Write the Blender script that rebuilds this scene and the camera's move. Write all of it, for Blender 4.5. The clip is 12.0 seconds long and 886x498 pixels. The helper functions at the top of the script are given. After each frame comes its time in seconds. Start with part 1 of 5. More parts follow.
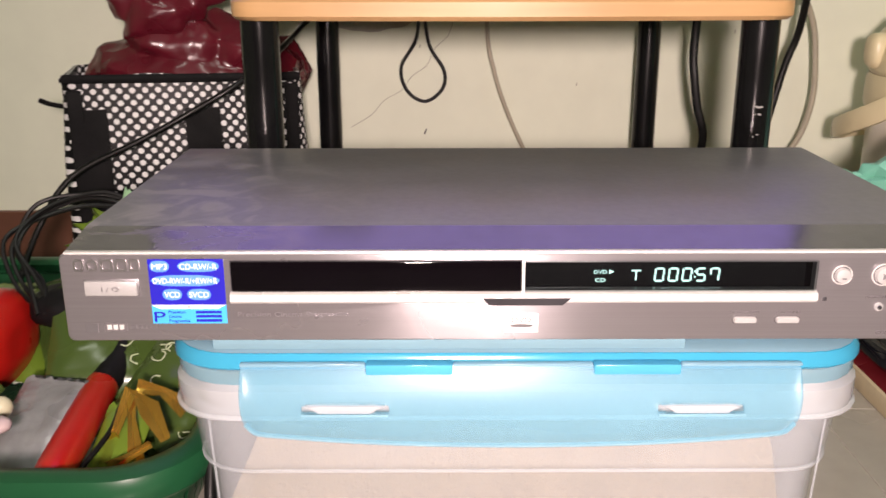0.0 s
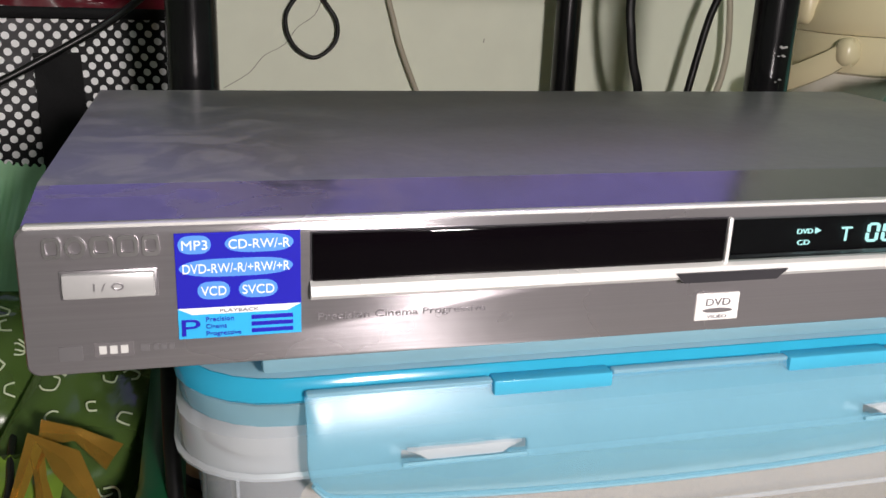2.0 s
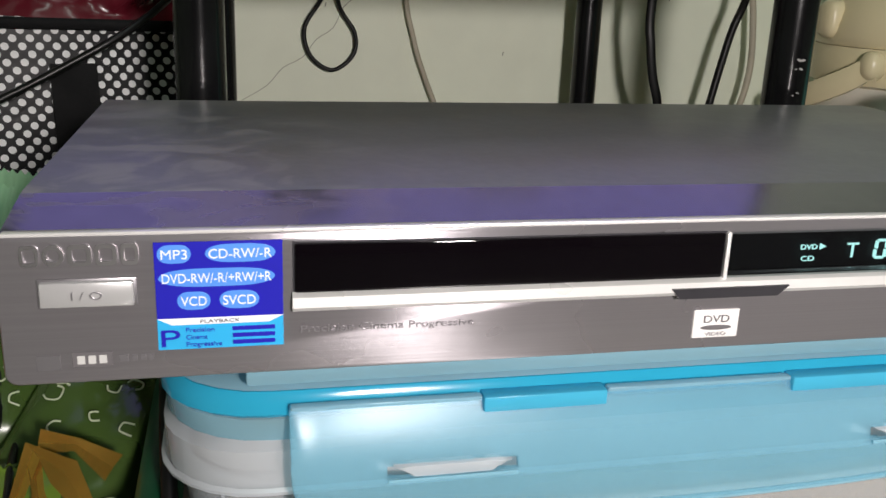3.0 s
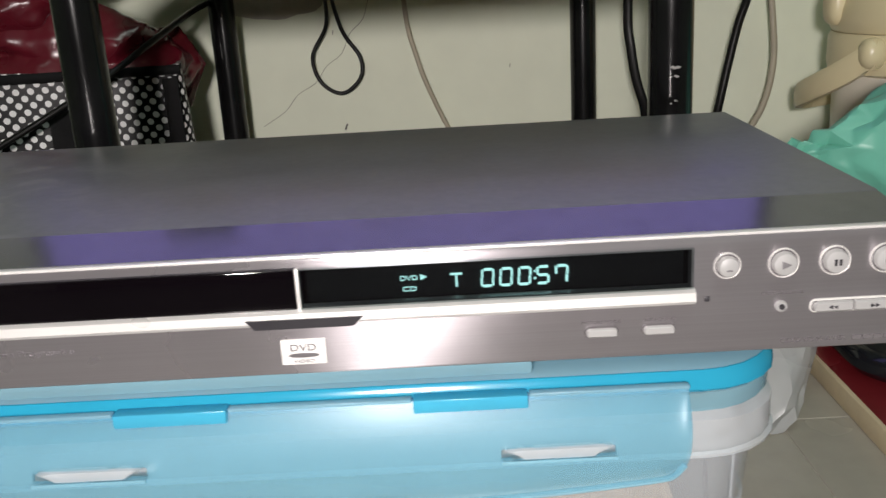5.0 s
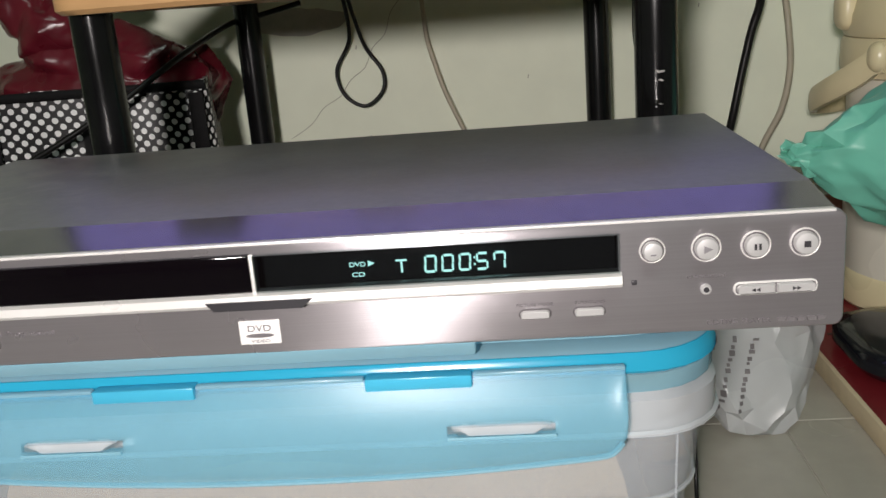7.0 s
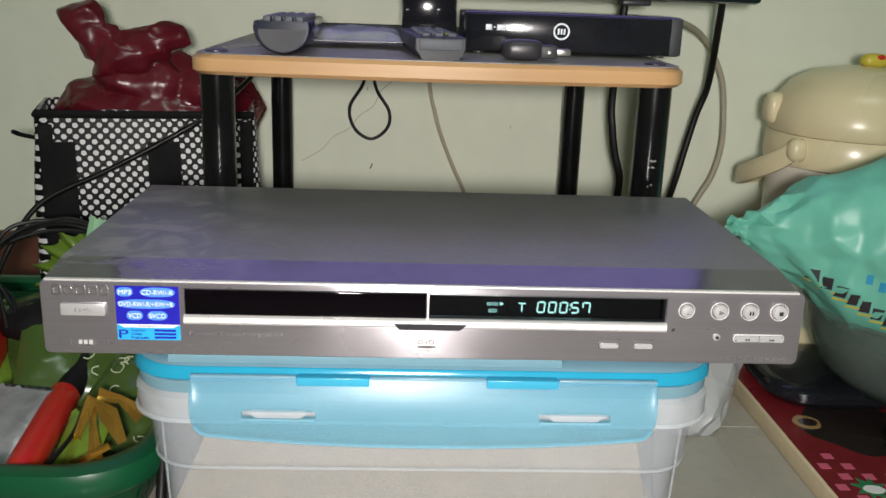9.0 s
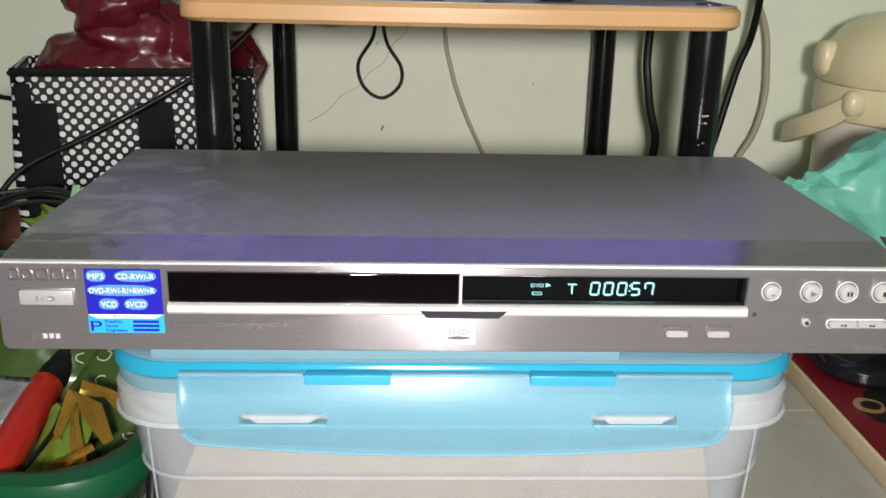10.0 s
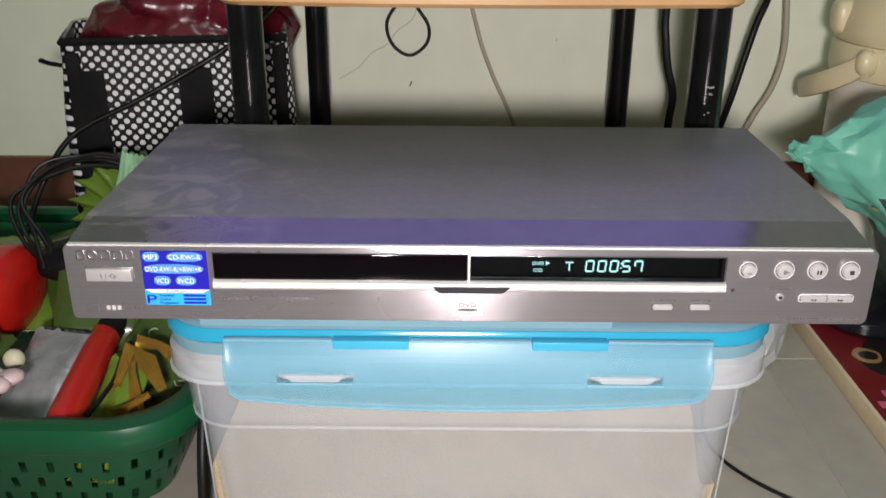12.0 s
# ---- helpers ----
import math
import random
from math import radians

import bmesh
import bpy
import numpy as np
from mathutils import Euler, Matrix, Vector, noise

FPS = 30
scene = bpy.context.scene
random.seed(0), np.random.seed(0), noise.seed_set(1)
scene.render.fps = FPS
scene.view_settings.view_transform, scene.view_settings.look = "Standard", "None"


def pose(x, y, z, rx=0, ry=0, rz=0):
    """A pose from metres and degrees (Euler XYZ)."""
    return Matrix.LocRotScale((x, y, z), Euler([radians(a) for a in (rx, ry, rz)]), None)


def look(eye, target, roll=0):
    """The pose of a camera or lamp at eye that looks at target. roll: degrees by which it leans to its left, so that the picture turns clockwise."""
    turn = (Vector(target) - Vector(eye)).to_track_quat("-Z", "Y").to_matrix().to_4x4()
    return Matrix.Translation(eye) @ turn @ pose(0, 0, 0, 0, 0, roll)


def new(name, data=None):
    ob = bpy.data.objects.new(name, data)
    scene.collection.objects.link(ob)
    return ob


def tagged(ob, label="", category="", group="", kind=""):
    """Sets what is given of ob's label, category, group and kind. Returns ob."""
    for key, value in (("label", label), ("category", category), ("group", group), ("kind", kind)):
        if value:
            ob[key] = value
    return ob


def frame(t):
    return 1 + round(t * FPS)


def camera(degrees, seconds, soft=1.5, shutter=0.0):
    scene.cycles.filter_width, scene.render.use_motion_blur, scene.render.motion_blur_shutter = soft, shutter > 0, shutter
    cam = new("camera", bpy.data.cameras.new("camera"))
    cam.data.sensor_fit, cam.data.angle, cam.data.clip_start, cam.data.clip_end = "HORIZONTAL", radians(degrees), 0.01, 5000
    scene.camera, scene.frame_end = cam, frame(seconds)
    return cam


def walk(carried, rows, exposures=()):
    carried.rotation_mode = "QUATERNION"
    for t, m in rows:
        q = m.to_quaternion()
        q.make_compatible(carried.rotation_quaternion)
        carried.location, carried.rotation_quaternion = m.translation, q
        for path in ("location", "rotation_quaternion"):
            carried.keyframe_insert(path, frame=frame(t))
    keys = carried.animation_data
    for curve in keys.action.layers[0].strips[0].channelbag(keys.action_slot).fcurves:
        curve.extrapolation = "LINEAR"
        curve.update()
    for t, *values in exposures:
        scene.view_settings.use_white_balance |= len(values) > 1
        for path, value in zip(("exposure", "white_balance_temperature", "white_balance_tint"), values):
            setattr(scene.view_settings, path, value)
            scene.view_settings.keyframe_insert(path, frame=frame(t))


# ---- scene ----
cam = camera(51.9, 12.0, shutter=0.25)
PATH = [
    (0, (-0.038, -0.399, 0.376), (-0.035, 1.509, -0.224), -0.1),
    (0.5, (-0.112, -0.348, 0.358), (0.156, 1.544, -0.232), 1.0),
    (1, (-0.154, -0.311, 0.341), (0.223, 1.548, -0.292), 4.6),
    (1.5, (-0.162, -0.274, 0.328), (0.303, 1.565, -0.306), 3.0),
    (2, (-0.164, -0.252, 0.322), (0.331, 1.587, -0.29), 2.3),
    (2.5, (-0.165, -0.247, 0.321), (0.305, 1.608, -0.258), 4.0),
    (2.7, (-0.162, -0.247, 0.32), (0.309, 1.608, -0.261), 3.0),
    (4.3, (-0.032, -0.293, 0.333), (0.12, 1.615, -0.246), -1.1),
    (4.5, (-0.007, -0.298, 0.338), (0.081, 1.616, -0.232), -2.6),
    (5, (0.056, -0.297, 0.34), (0.022, 1.615, -0.246), -3.4),
    (5.5, (0.118, -0.302, 0.334), (-0.046, 1.604, -0.25), -5.3),
    (6, (0.147, -0.304, 0.329), (-0.079, 1.604, -0.227), -7.0),
    (6.5, (0.136, -0.304, 0.331), (-0.074, 1.611, -0.207), -5.9),
    (7, (0.1, -0.321, 0.333), (-0.067, 1.598, -0.207), -4.7),
    (7.2, (0.088, -0.331, 0.335), (-0.036, 1.589, -0.208), -3.8),
    (8.8, (-0.014, -0.482, 0.41), (0.077, 1.433, -0.161), 2.4),
    (9, (-0.016, -0.484, 0.411), (0.076, 1.435, -0.144), 2.0),
    (9.5, (-0.025, -0.447, 0.404), (0.042, 1.469, -0.166), 1.5),
    (10, (-0.025, -0.399, 0.389), (0.052, 1.498, -0.238), 1.3),
    (10.5, (-0.022, -0.408, 0.393), (0.026, 1.494, -0.226), 0.8),
    (11, (-0.013, -0.443, 0.404), (0.013, 1.458, -0.218), 0.8),
    (11.5, (-0.012, -0.452, 0.409), (-0.029, 1.447, -0.219), -0.3),
    (12, (-0.013, -0.441, 0.434), (-0.017, 1.402, -0.343), 0.4),
]
EXPOSURES = [
    (0.0, 0.42, 7400, 30), (0.5, 0.28, 7500, 32), (1.0, 0.1, 7000, 25), (1.5, 0.0, 6700, 20), (2.0, -0.13, 6550, 16), (2.7, -0.25, 6500, 14), (4.5, -0.50, 6700, 12), (5.0, -0.2, 6550, 14), (5.5, -0.11, 6550, 12), (6.0, -0.10, 6500, 14), (6.5, -0.14, 6500, 15),
    (7.0, -0.24, 6550, 13), (9.0, -0.12, 6500, 11), (9.5, -0.05, 6500, 12), (10.0, 0.12, 6500, 12), (11.0, -0.1, 6550, 13), (12.0, -0.05, 6550, 17),
]
walk(cam, [(t, look(eye, target, roll)) for t, eye, target, roll in PATH], EXPOSURES)

# ---------- light ----------
world = bpy.data.worlds.new("room_air")
world.use_nodes = True
world.node_tree.nodes["Background"].inputs[0].default_value = (0.75, 0.85, 0.8, 1)
world.node_tree.nodes["Background"].inputs[1].default_value = 0.014
scene.world = world


def lamp(name, kind, where, watts, colour, size=0.02, aim=None):
    data = bpy.data.lights.new(name, kind)
    data.energy, data.color = watts, colour
    if kind == "AREA":
        data.shape, data.size, data.size_y = "RECTANGLE", size, size * 0.25
    else:
        data.shadow_soft_size = size
    ob = new(name, data)
    ob.matrix_world = look(where, aim) if aim else Matrix.Translation(where)
    return ob


# the torch of the phone that films, and the room's fluorescent tube
torch = lamp("phone_torch", "SPOT", (-0.01, -0.68, 0.440), 39.0, (1.0, 0.95, 0.91), 0.04, (0.06, 0.40, 0.22))
torch.data.spot_size, torch.data.spot_blend = radians(86), 1.0
lamp("ceiling_tube", "AREA", (0.25, -0.75, 2.45), 10.0, (0.80, 1.0, 0.90), 1.2, (0.25, -0.4, 0))


# ---------- materials ----------
def mat(name, colour, rough=0.5, metal=0.0, vary=0.15, grain=60.0, bump=0.1, stretch=(1, 1, 1), spec=0.5, coat=0.0,
        stain=None, detail=6.0, rough_vary=0.1, bump_scale=None, dist=0.001):
    m = bpy.data.materials.new(name)
    m.use_nodes = True
    nt = m.node_tree
    b = nt.nodes["Principled BSDF"]
    co = nt.nodes.new("ShaderNodeTexCoord")
    mp = nt.nodes.new("ShaderNodeMapping")
    mp.inputs["Scale"].default_value = stretch
    nt.links.new(co.outputs["Object"], mp.inputs[0])
    fine = nt.nodes.new("ShaderNodeTexNoise")
    fine.inputs["Scale"].default_value, fine.inputs["Detail"].default_value = grain, detail
    nt.links.new(mp.outputs[0], fine.inputs["Vector"])
    broad = nt.nodes.new("ShaderNodeTexNoise")
    broad.inputs["Scale"].default_value, broad.inputs["Detail"].default_value = grain / 9, 4
    nt.links.new(co.outputs["Object"], broad.inputs["Vector"])
    add = nt.nodes.new("ShaderNodeMath")
    add.operation = "ADD"
    nt.links.new(fine.outputs["Fac"], add.inputs[0])
    nt.links.new(broad.outputs["Fac"], add.inputs[1])
    ramp = nt.nodes.new("ShaderNodeMapRange")
    ramp.inputs[1].default_value, ramp.inputs[2].default_value = 0.6, 1.4
    nt.links.new(add.outputs[0], ramp.inputs[0])
    mix = nt.nodes.new("ShaderNodeMix")
    mix.data_type = "RGBA"
    dark = stain or tuple(c * (1 - vary) for c in colour)
    lite = tuple(min(1, c * (1 + vary * 0.6)) for c in colour)
    mix.inputs[6].default_value, mix.inputs[7].default_value = (*dark, 1), (*lite, 1)
    nt.links.new(ramp.outputs[0], mix.inputs[0])
    nt.links.new(mix.outputs[2], b.inputs["Base Color"])
    rr = nt.nodes.new("ShaderNodeMapRange")
    rr.inputs[1].default_value, rr.inputs[2].default_value = 0.3, 0.7
    rr.inputs[3].default_value, rr.inputs[4].default_value = max(0.02, rough - rough_vary), min(1, rough + rough_vary)
    nt.links.new(broad.outputs["Fac"], rr.inputs[0])
    nt.links.new(rr.outputs[0], b.inputs["Roughness"])
    b.inputs["Metallic"].default_value = metal
    b.inputs["Specular IOR Level"].default_value = spec
    b.inputs["Coat Weight"].default_value = coat
    if bump:
        bp = nt.nodes.new("ShaderNodeBump")
        bp.inputs["Strength"].default_value, bp.inputs["Distance"].default_value = bump, dist
        nt.links.new(fine.outputs["Fac"], bp.inputs["Height"])
        nt.links.new(bp.outputs[0], b.inputs["Normal"])
    return m


def glow(name, colour, strength):
    m = bpy.data.materials.new(name)
    m.use_nodes = True
    b = m.node_tree.nodes["Principled BSDF"]
    b.inputs["Base Color"].default_value = (0.02, 0.02, 0.02, 1)
    b.inputs["Emission Color"].default_value = (*colour, 1)
    b.inputs["Emission Strength"].default_value = strength
    return m


def see_through(name, colour, share, rough=0.25, tint=(1, 1, 1), cloud=0.15):
    """Milky plastic film: some light goes straight on, the rest scatters."""
    m = mat(name, colour, rough, vary=0.08, grain=35, bump=0.06)
    nt = m.node_tree
    b, out = nt.nodes["Principled BSDF"], nt.nodes["Material Output"]
    clear = nt.nodes.new("ShaderNodeBsdfTransparent")
    clear.inputs[0].default_value = (*tint, 1)
    n = nt.nodes.new("ShaderNodeTexNoise")
    n.inputs["Scale"].default_value = 14
    where = nt.nodes.new("ShaderNodeTexCoord")
    nt.links.new(where.outputs["Object"], n.inputs["Vector"])
    r = nt.nodes.new("ShaderNodeMapRange")
    r.interpolation_type = "SMOOTHSTEP"
    r.inputs[1].default_value, r.inputs[2].default_value = 0.2, 0.8
    r.inputs[3].default_value, r.inputs[4].default_value = max(0, share - cloud), min(1, share + cloud)
    nt.links.new(n.outputs["Fac"], r.inputs[0])
    mx = nt.nodes.new("ShaderNodeMixShader")
    nt.links.new(r.outputs[0], mx.inputs[0])
    nt.links.new(b.outputs[0], mx.inputs[1])
    nt.links.new(clear.outputs[0], mx.inputs[2])
    nt.links.new(mx.outputs[0], out.inputs[0])
    return m


def piece_tint(m, amount=0.12):
    """Pieces that share the material differ a little in brightness."""
    nt = m.node_tree
    b = nt.nodes["Principled BSDF"]
    src = b.inputs["Base Color"].links[0].from_socket
    info = nt.nodes.new("ShaderNodeObjectInfo")
    mr = nt.nodes.new("ShaderNodeMapRange")
    mr.inputs[3].default_value, mr.inputs[4].default_value = 1 - amount, 1 + amount
    nt.links.new(info.outputs["Random"], mr.inputs[0])
    hs = nt.nodes.new("ShaderNodeHueSaturation")
    nt.links.new(mr.outputs[0], hs.inputs["Value"])
    nt.links.new(src, hs.inputs["Color"])
    nt.links.new(hs.outputs[0], b.inputs["Base Color"])
    return m


def dotted(name, ground, spot, pitch, radius, turn=0.0):
    """Staggered round dots printed on cloth; the lattice runs along x + y and z."""
    m = mat(name, ground, 0.36, spec=0.18, vary=0.3, grain=120, bump=0.3)
    nt = m.node_tree
    b = nt.nodes["Principled BSDF"]
    co = nt.nodes.new("ShaderNodeTexCoord")
    sep = nt.nodes.new("ShaderNodeSeparateXYZ")
    unturn = nt.nodes.new("ShaderNodeMapping")
    unturn.inputs["Rotation"].default_value = (0, 0, -turn)
    nt.links.new(co.outputs["Object"], unturn.inputs[0])
    nt.links.new(unturn.outputs[0], sep.inputs[0])

    def maths(op, a, c):
        n = nt.nodes.new("ShaderNodeMath")
        n.operation = op
        for i, v in enumerate((a, c)):
            if isinstance(v, (int, float)):
                n.inputs[i].default_value = v
            else:
                nt.links.new(v, n.inputs[i])
        return n.outputs[0]

    u = maths("DIVIDE", maths("ADD", sep.outputs[0], sep.outputs[1]), pitch)
    v = maths("DIVIDE", sep.outputs[2], pitch)
    near = []
    for off in (0.0, 0.5):
        du = maths("SUBTRACT", maths("FRACT", maths("ADD", u, 50 + off), 0), 0.5)
        dv = maths("SUBTRACT", maths("FRACT", maths("ADD", v, 50 + off), 0), 0.5)
        near.append(maths("ADD", maths("MULTIPLY", du, du), maths("MULTIPLY", dv, dv)))
    hit = maths("LESS_THAN", maths("MINIMUM", near[0], near[1]), (radius / pitch) ** 2)
    src = b.inputs["Base Color"].links[0].from_socket
    mix = nt.nodes.new("ShaderNodeMix")
    mix.data_type = "RGBA"
    nt.links.new(hit, mix.inputs[0])
    nt.links.new(src, mix.inputs[6])
    mix.inputs[7].default_value = (*spot, 1)
    nt.links.new(mix.outputs[2], b.inputs["Base Color"])
    return m


PLASTER = mat("pale_green_plaster", (0.79, 0.83, 0.68), 0.75, vary=0.06, grain=28, bump=0.25, dist=0.0015)
# dark brown for the unseen front wall, so that glossy parts mirror less light
FAR_WALL = mat("unseen_dark_brown_wall", (0.16, 0.11, 0.07), 0.5, vary=0.25, grain=20, bump=0.1, stretch=(4, 1, 0.3))
CEIL = mat("ceiling_white", (0.75, 0.75, 0.7), 0.9, vary=0.05, grain=20)
SKIRT = piece_tint(mat("red_brown_tile", (0.17, 0.07, 0.045), 0.35, vary=0.3, grain=40, bump=0.1))
TILE = piece_tint(mat("cream_floor_tile", (0.41, 0.385, 0.33), 0.22, vary=0.10, grain=45, bump=0.05), 0.05)
GROUT = mat("grout", (0.44, 0.41, 0.35), 0.9, vary=0.2, grain=120, bump=0.4)
ALU = mat("brushed_aluminium", (0.38, 0.355, 0.375), 0.30, 0.70, vary=0.10, grain=90, bump=0.18, stretch=(0.03, 1, 14), dist=0.0004)
for socket, value in (("Anisotropic", 1.0), ("Anisotropic Rotation", 0.25)):
    ALU.node_tree.nodes["Principled BSDF"].inputs[socket].default_value = value
tan = ALU.node_tree.nodes.new("ShaderNodeTangent")
tan.direction_type, tan.axis = "RADIAL", "Z"
ALU.node_tree.links.new(tan.outputs[0], ALU.node_tree.nodes["Principled BSDF"].inputs["Tangent"])
ALU_BRIGHT = mat("polished_bar", (0.86, 0.84, 0.82), 0.3, 0.35, vary=0.05, grain=60, bump=0.05)
COVER = mat("gunmetal_paint", (0.165, 0.170, 0.176), 0.34, 0.25, spec=0.35, vary=0.15, grain=220, bump=0.05, rough_vary=0.05, dist=0.0003)
COVER_GLOSS = mat("gunmetal_gloss", (0.215, 0.215, 0.235), 0.14, 0.8, vary=0.2, grain=120, bump=0.0, rough_vary=0.05)


def dusty(m, amount):
    """Pale smudges of dust, thick towards one end of the case."""
    nt = m.node_tree
    b = nt.nodes["Principled BSDF"]
    co = nt.nodes.new("ShaderNodeTexCoord")
    haze = nt.nodes.new("ShaderNodeTexNoise")
    haze.inputs["Scale"].default_value, haze.inputs["Detail"].default_value, haze.inputs["Distortion"].default_value = 30, 6, 1.5
    nt.links.new(co.outputs["Object"], haze.inputs["Vector"])
    gate = nt.nodes.new("ShaderNodeMapRange")
    for slot, value in enumerate((0.48, 0.60, 0.0, 1.0)):
        gate.inputs[slot + 1].default_value = value
    nt.links.new(haze.outputs["Fac"], gate.inputs[0])
    sep = nt.nodes.new("ShaderNodeSeparateXYZ")
    nt.links.new(co.outputs["Object"], sep.inputs[0])
    end = nt.nodes.new("ShaderNodeMapRange")
    for slot, value in enumerate((-0.075, -0.165, 0.04, 1.0)):
        end.inputs[slot + 1].default_value = value
    nt.links.new(sep.outputs[0], end.inputs[0])
    share = nt.nodes.new("ShaderNodeMath")
    share.operation = "MULTIPLY"
    nt.links.new(gate.outputs[0], share.inputs[0])
    nt.links.new(end.outputs[0], share.inputs[1])
    cut = nt.nodes.new("ShaderNodeMath")
    cut.operation = "MULTIPLY"
    cut.inputs[1].default_value = amount
    nt.links.new(share.outputs[0], cut.inputs[0])
    film = nt.nodes.new("ShaderNodeMix")
    film.data_type = "RGBA"
    film.inputs[7].default_value = (0.42, 0.40, 0.38, 1)
    nt.links.new(b.inputs["Base Color"].links[0].from_socket, film.inputs[6])
    nt.links.new(cut.outputs[0], film.inputs[0])
    nt.links.new(film.outputs[2], b.inputs["Base Color"])
    rough = nt.nodes.new("ShaderNodeMix")
    rough.inputs[3].default_value = 0.6
    nt.links.new(cut.outputs[0], rough.inputs[0])
    nt.links.new(b.inputs["Roughness"].links[0].from_socket, rough.inputs[2])
    nt.links.new(rough.outputs[0], b.inputs["Roughness"])


dusty(COVER, 0.30)
dusty(COVER_GLOSS, 0.45)
BLACK_GLASS = mat("black_window", (0.003, 0.002, 0.003), 0.05, vary=0.2, grain=40, bump=0, spec=0.25, rough_vary=0.02)
DARK_PLASTIC = mat("dark_grey_plastic", (0.035, 0.033, 0.038), 0.35, vary=0.2, grain=90, bump=0.06)
BTN = mat("silver_button", (0.62, 0.61, 0.61), 0.30, 0.45, vary=0.05, grain=50, bump=0.03)
EMBOSS = mat("embossed_metal", (0.52, 0.50, 0.51), 0.36, 0.9, vary=0.08, grain=60, bump=0.03)
INK = mat("grey_ink", (0.13, 0.12, 0.125), 0.5, vary=0.1, grain=60, bump=0)
INK_SOFT = mat("pale_grey_ink", (0.30, 0.285, 0.30), 0.45, 0.75, vary=0.1, grain=60, bump=0)
PLATE = mat("white_plate", (0.84, 0.82, 0.80), 0.4, vary=0.04, grain=60, bump=0)
ST_BLUE = mat("sticker_blue", (0.020, 0.018, 0.42), 0.3, vary=0.1, grain=40, bump=0.02)
ST_CYAN = mat("sticker_cyan", (0.03, 0.42, 0.78), 0.3, vary=0.08, grain=40, bump=0.02)
ST_HALO = mat("sticker_halo", (0.10, 0.30, 0.85), 0.3, vary=0.08, grain=40, bump=0)
ST_WHITE = mat("sticker_white", (0.82, 0.86, 0.92), 0.3, vary=0.03, grain=40, bump=0)
DARK_PANE = see_through("smoked_display_pane", (0.006, 0.004, 0.005), 0.80, 0.05, (0.80, 0.85, 0.85), 0.0)
DIGIT = glow("display_green_white", (0.55, 1.0, 0.95), 2.6)
BOX_CLEAR = see_through("milky_clear_plastic", (0.66, 0.70, 0.74), 0.72, 0.20, (0.97, 0.98, 0.99), 0.02)
BOX_RIM = see_through("milky_rim_plastic", (0.74, 0.78, 0.81), 0.55, 0.22, (0.95, 0.97, 0.98), 0.02)
LID_BLUE = see_through("blue_lid_plastic", (0.03, 0.46, 0.70), 0.30, 0.18, (0.35, 0.8, 1.0), 0.03)
LID_SKIRT = see_through("milky_blue_skirt_plastic", (0.36, 0.62, 0.72), 0.52, 0.22, (0.76, 0.94, 1.0), 0.03)
LID_PALE = see_through("pale_blue_flap_plastic", (0.28, 0.57, 0.70), 0.68, 0.34, (0.80, 0.95, 1.0), 0.02)
RICE = mat("rice_bulk", (0.47, 0.375, 0.235), 0.8, vary=0.18, grain=420, bump=0.8, dist=0.002)
POST = mat("black_gloss_tube", (0.006, 0.006, 0.007), 0.20, spec=0.35, vary=0.3, grain=60, bump=0.05, stain=(0.004, 0.004, 0.004))
SCUFF = mat("scuffed_metal", (0.30, 0.29, 0.28), 0.5, vary=0.3, grain=90, bump=0.2)
WOOD_EDGE = mat("beech_edge", (0.56, 0.33, 0.15), 0.4, vary=0.22, grain=60, bump=0.08, stretch=(0.08, 1, 1.6))
LAMINATE = mat("grey_laminate", (0.33, 0.30, 0.27), 0.35, vary=0.22, grain=240, bump=0.06)
TV_BLACK = mat("gloss_black_plastic", (0.012, 0.013, 0.017), 0.12, vary=0.2, grain=60, bump=0.02)
DARK_CLOTH = mat("black_webbing", (0.006, 0.006, 0.0065), 0.7, spec=0.15, vary=0.3, grain=300, bump=0.6)
BAG_TURN = radians(16)
DOTS = dotted("polka_cloth", (0.006, 0.006, 0.007), (0.74, 0.74, 0.74), 0.0114, 0.0027, BAG_TURN)
RED_FILM = mat("dark_red_plastic_film", (0.12, 0.009, 0.018), 0.30, vary=0.35, grain=40, bump=0.25, coat=0.2, dist=0.001)
GREEN_BASKET = mat("green_plastic", (0.006, 0.088, 0.034), 0.28, vary=0.15, grain=50, bump=0.06)
CABLE_BLACK = mat("black_cable", (0.007, 0.007, 0.007), 0.4, spec=0.3, vary=0.2, grain=80, bump=0.05)
CABLE_BEIGE = mat("beige_cable", (0.42, 0.38, 0.29), 0.5, vary=0.12, grain=60, bump=0.05)
CREAM = mat("cream_plastic", (0.76, 0.66, 0.42), 0.3, vary=0.06, grain=30, bump=0.03)
FLASK_WHITE = mat("flask_white", (0.78, 0.74, 0.64), 0.3, vary=0.05, grain=30, bump=0.03)
TEAL_FILM = mat("teal_plastic_film", (0.15, 0.50, 0.38), 0.42, vary=0.16, grain=40, bump=0.25, dist=0.001)
WHITE_FILM = see_through("white_plastic_film", (0.66, 0.68, 0.69), 0.50, 0.25, (0.95, 0.97, 0.97), 0.08)
RED_BOARD = mat("red_print", (0.21, 0.017, 0.022), 0.25, vary=0.3, grain=30, bump=0.03)
BOARD_EDGE = mat("cream_board_edge", (0.66, 0.55, 0.36), 0.6, vary=0.12, grain=90, bump=0.1)
PINK = mat("pink_print", (0.70, 0.13, 0.22), 0.3, vary=0.1, grain=60, bump=0)
BLACK_PRINT = mat("dark_print", (0.025, 0.018, 0.016), 0.3, vary=0.4, grain=30, bump=0)
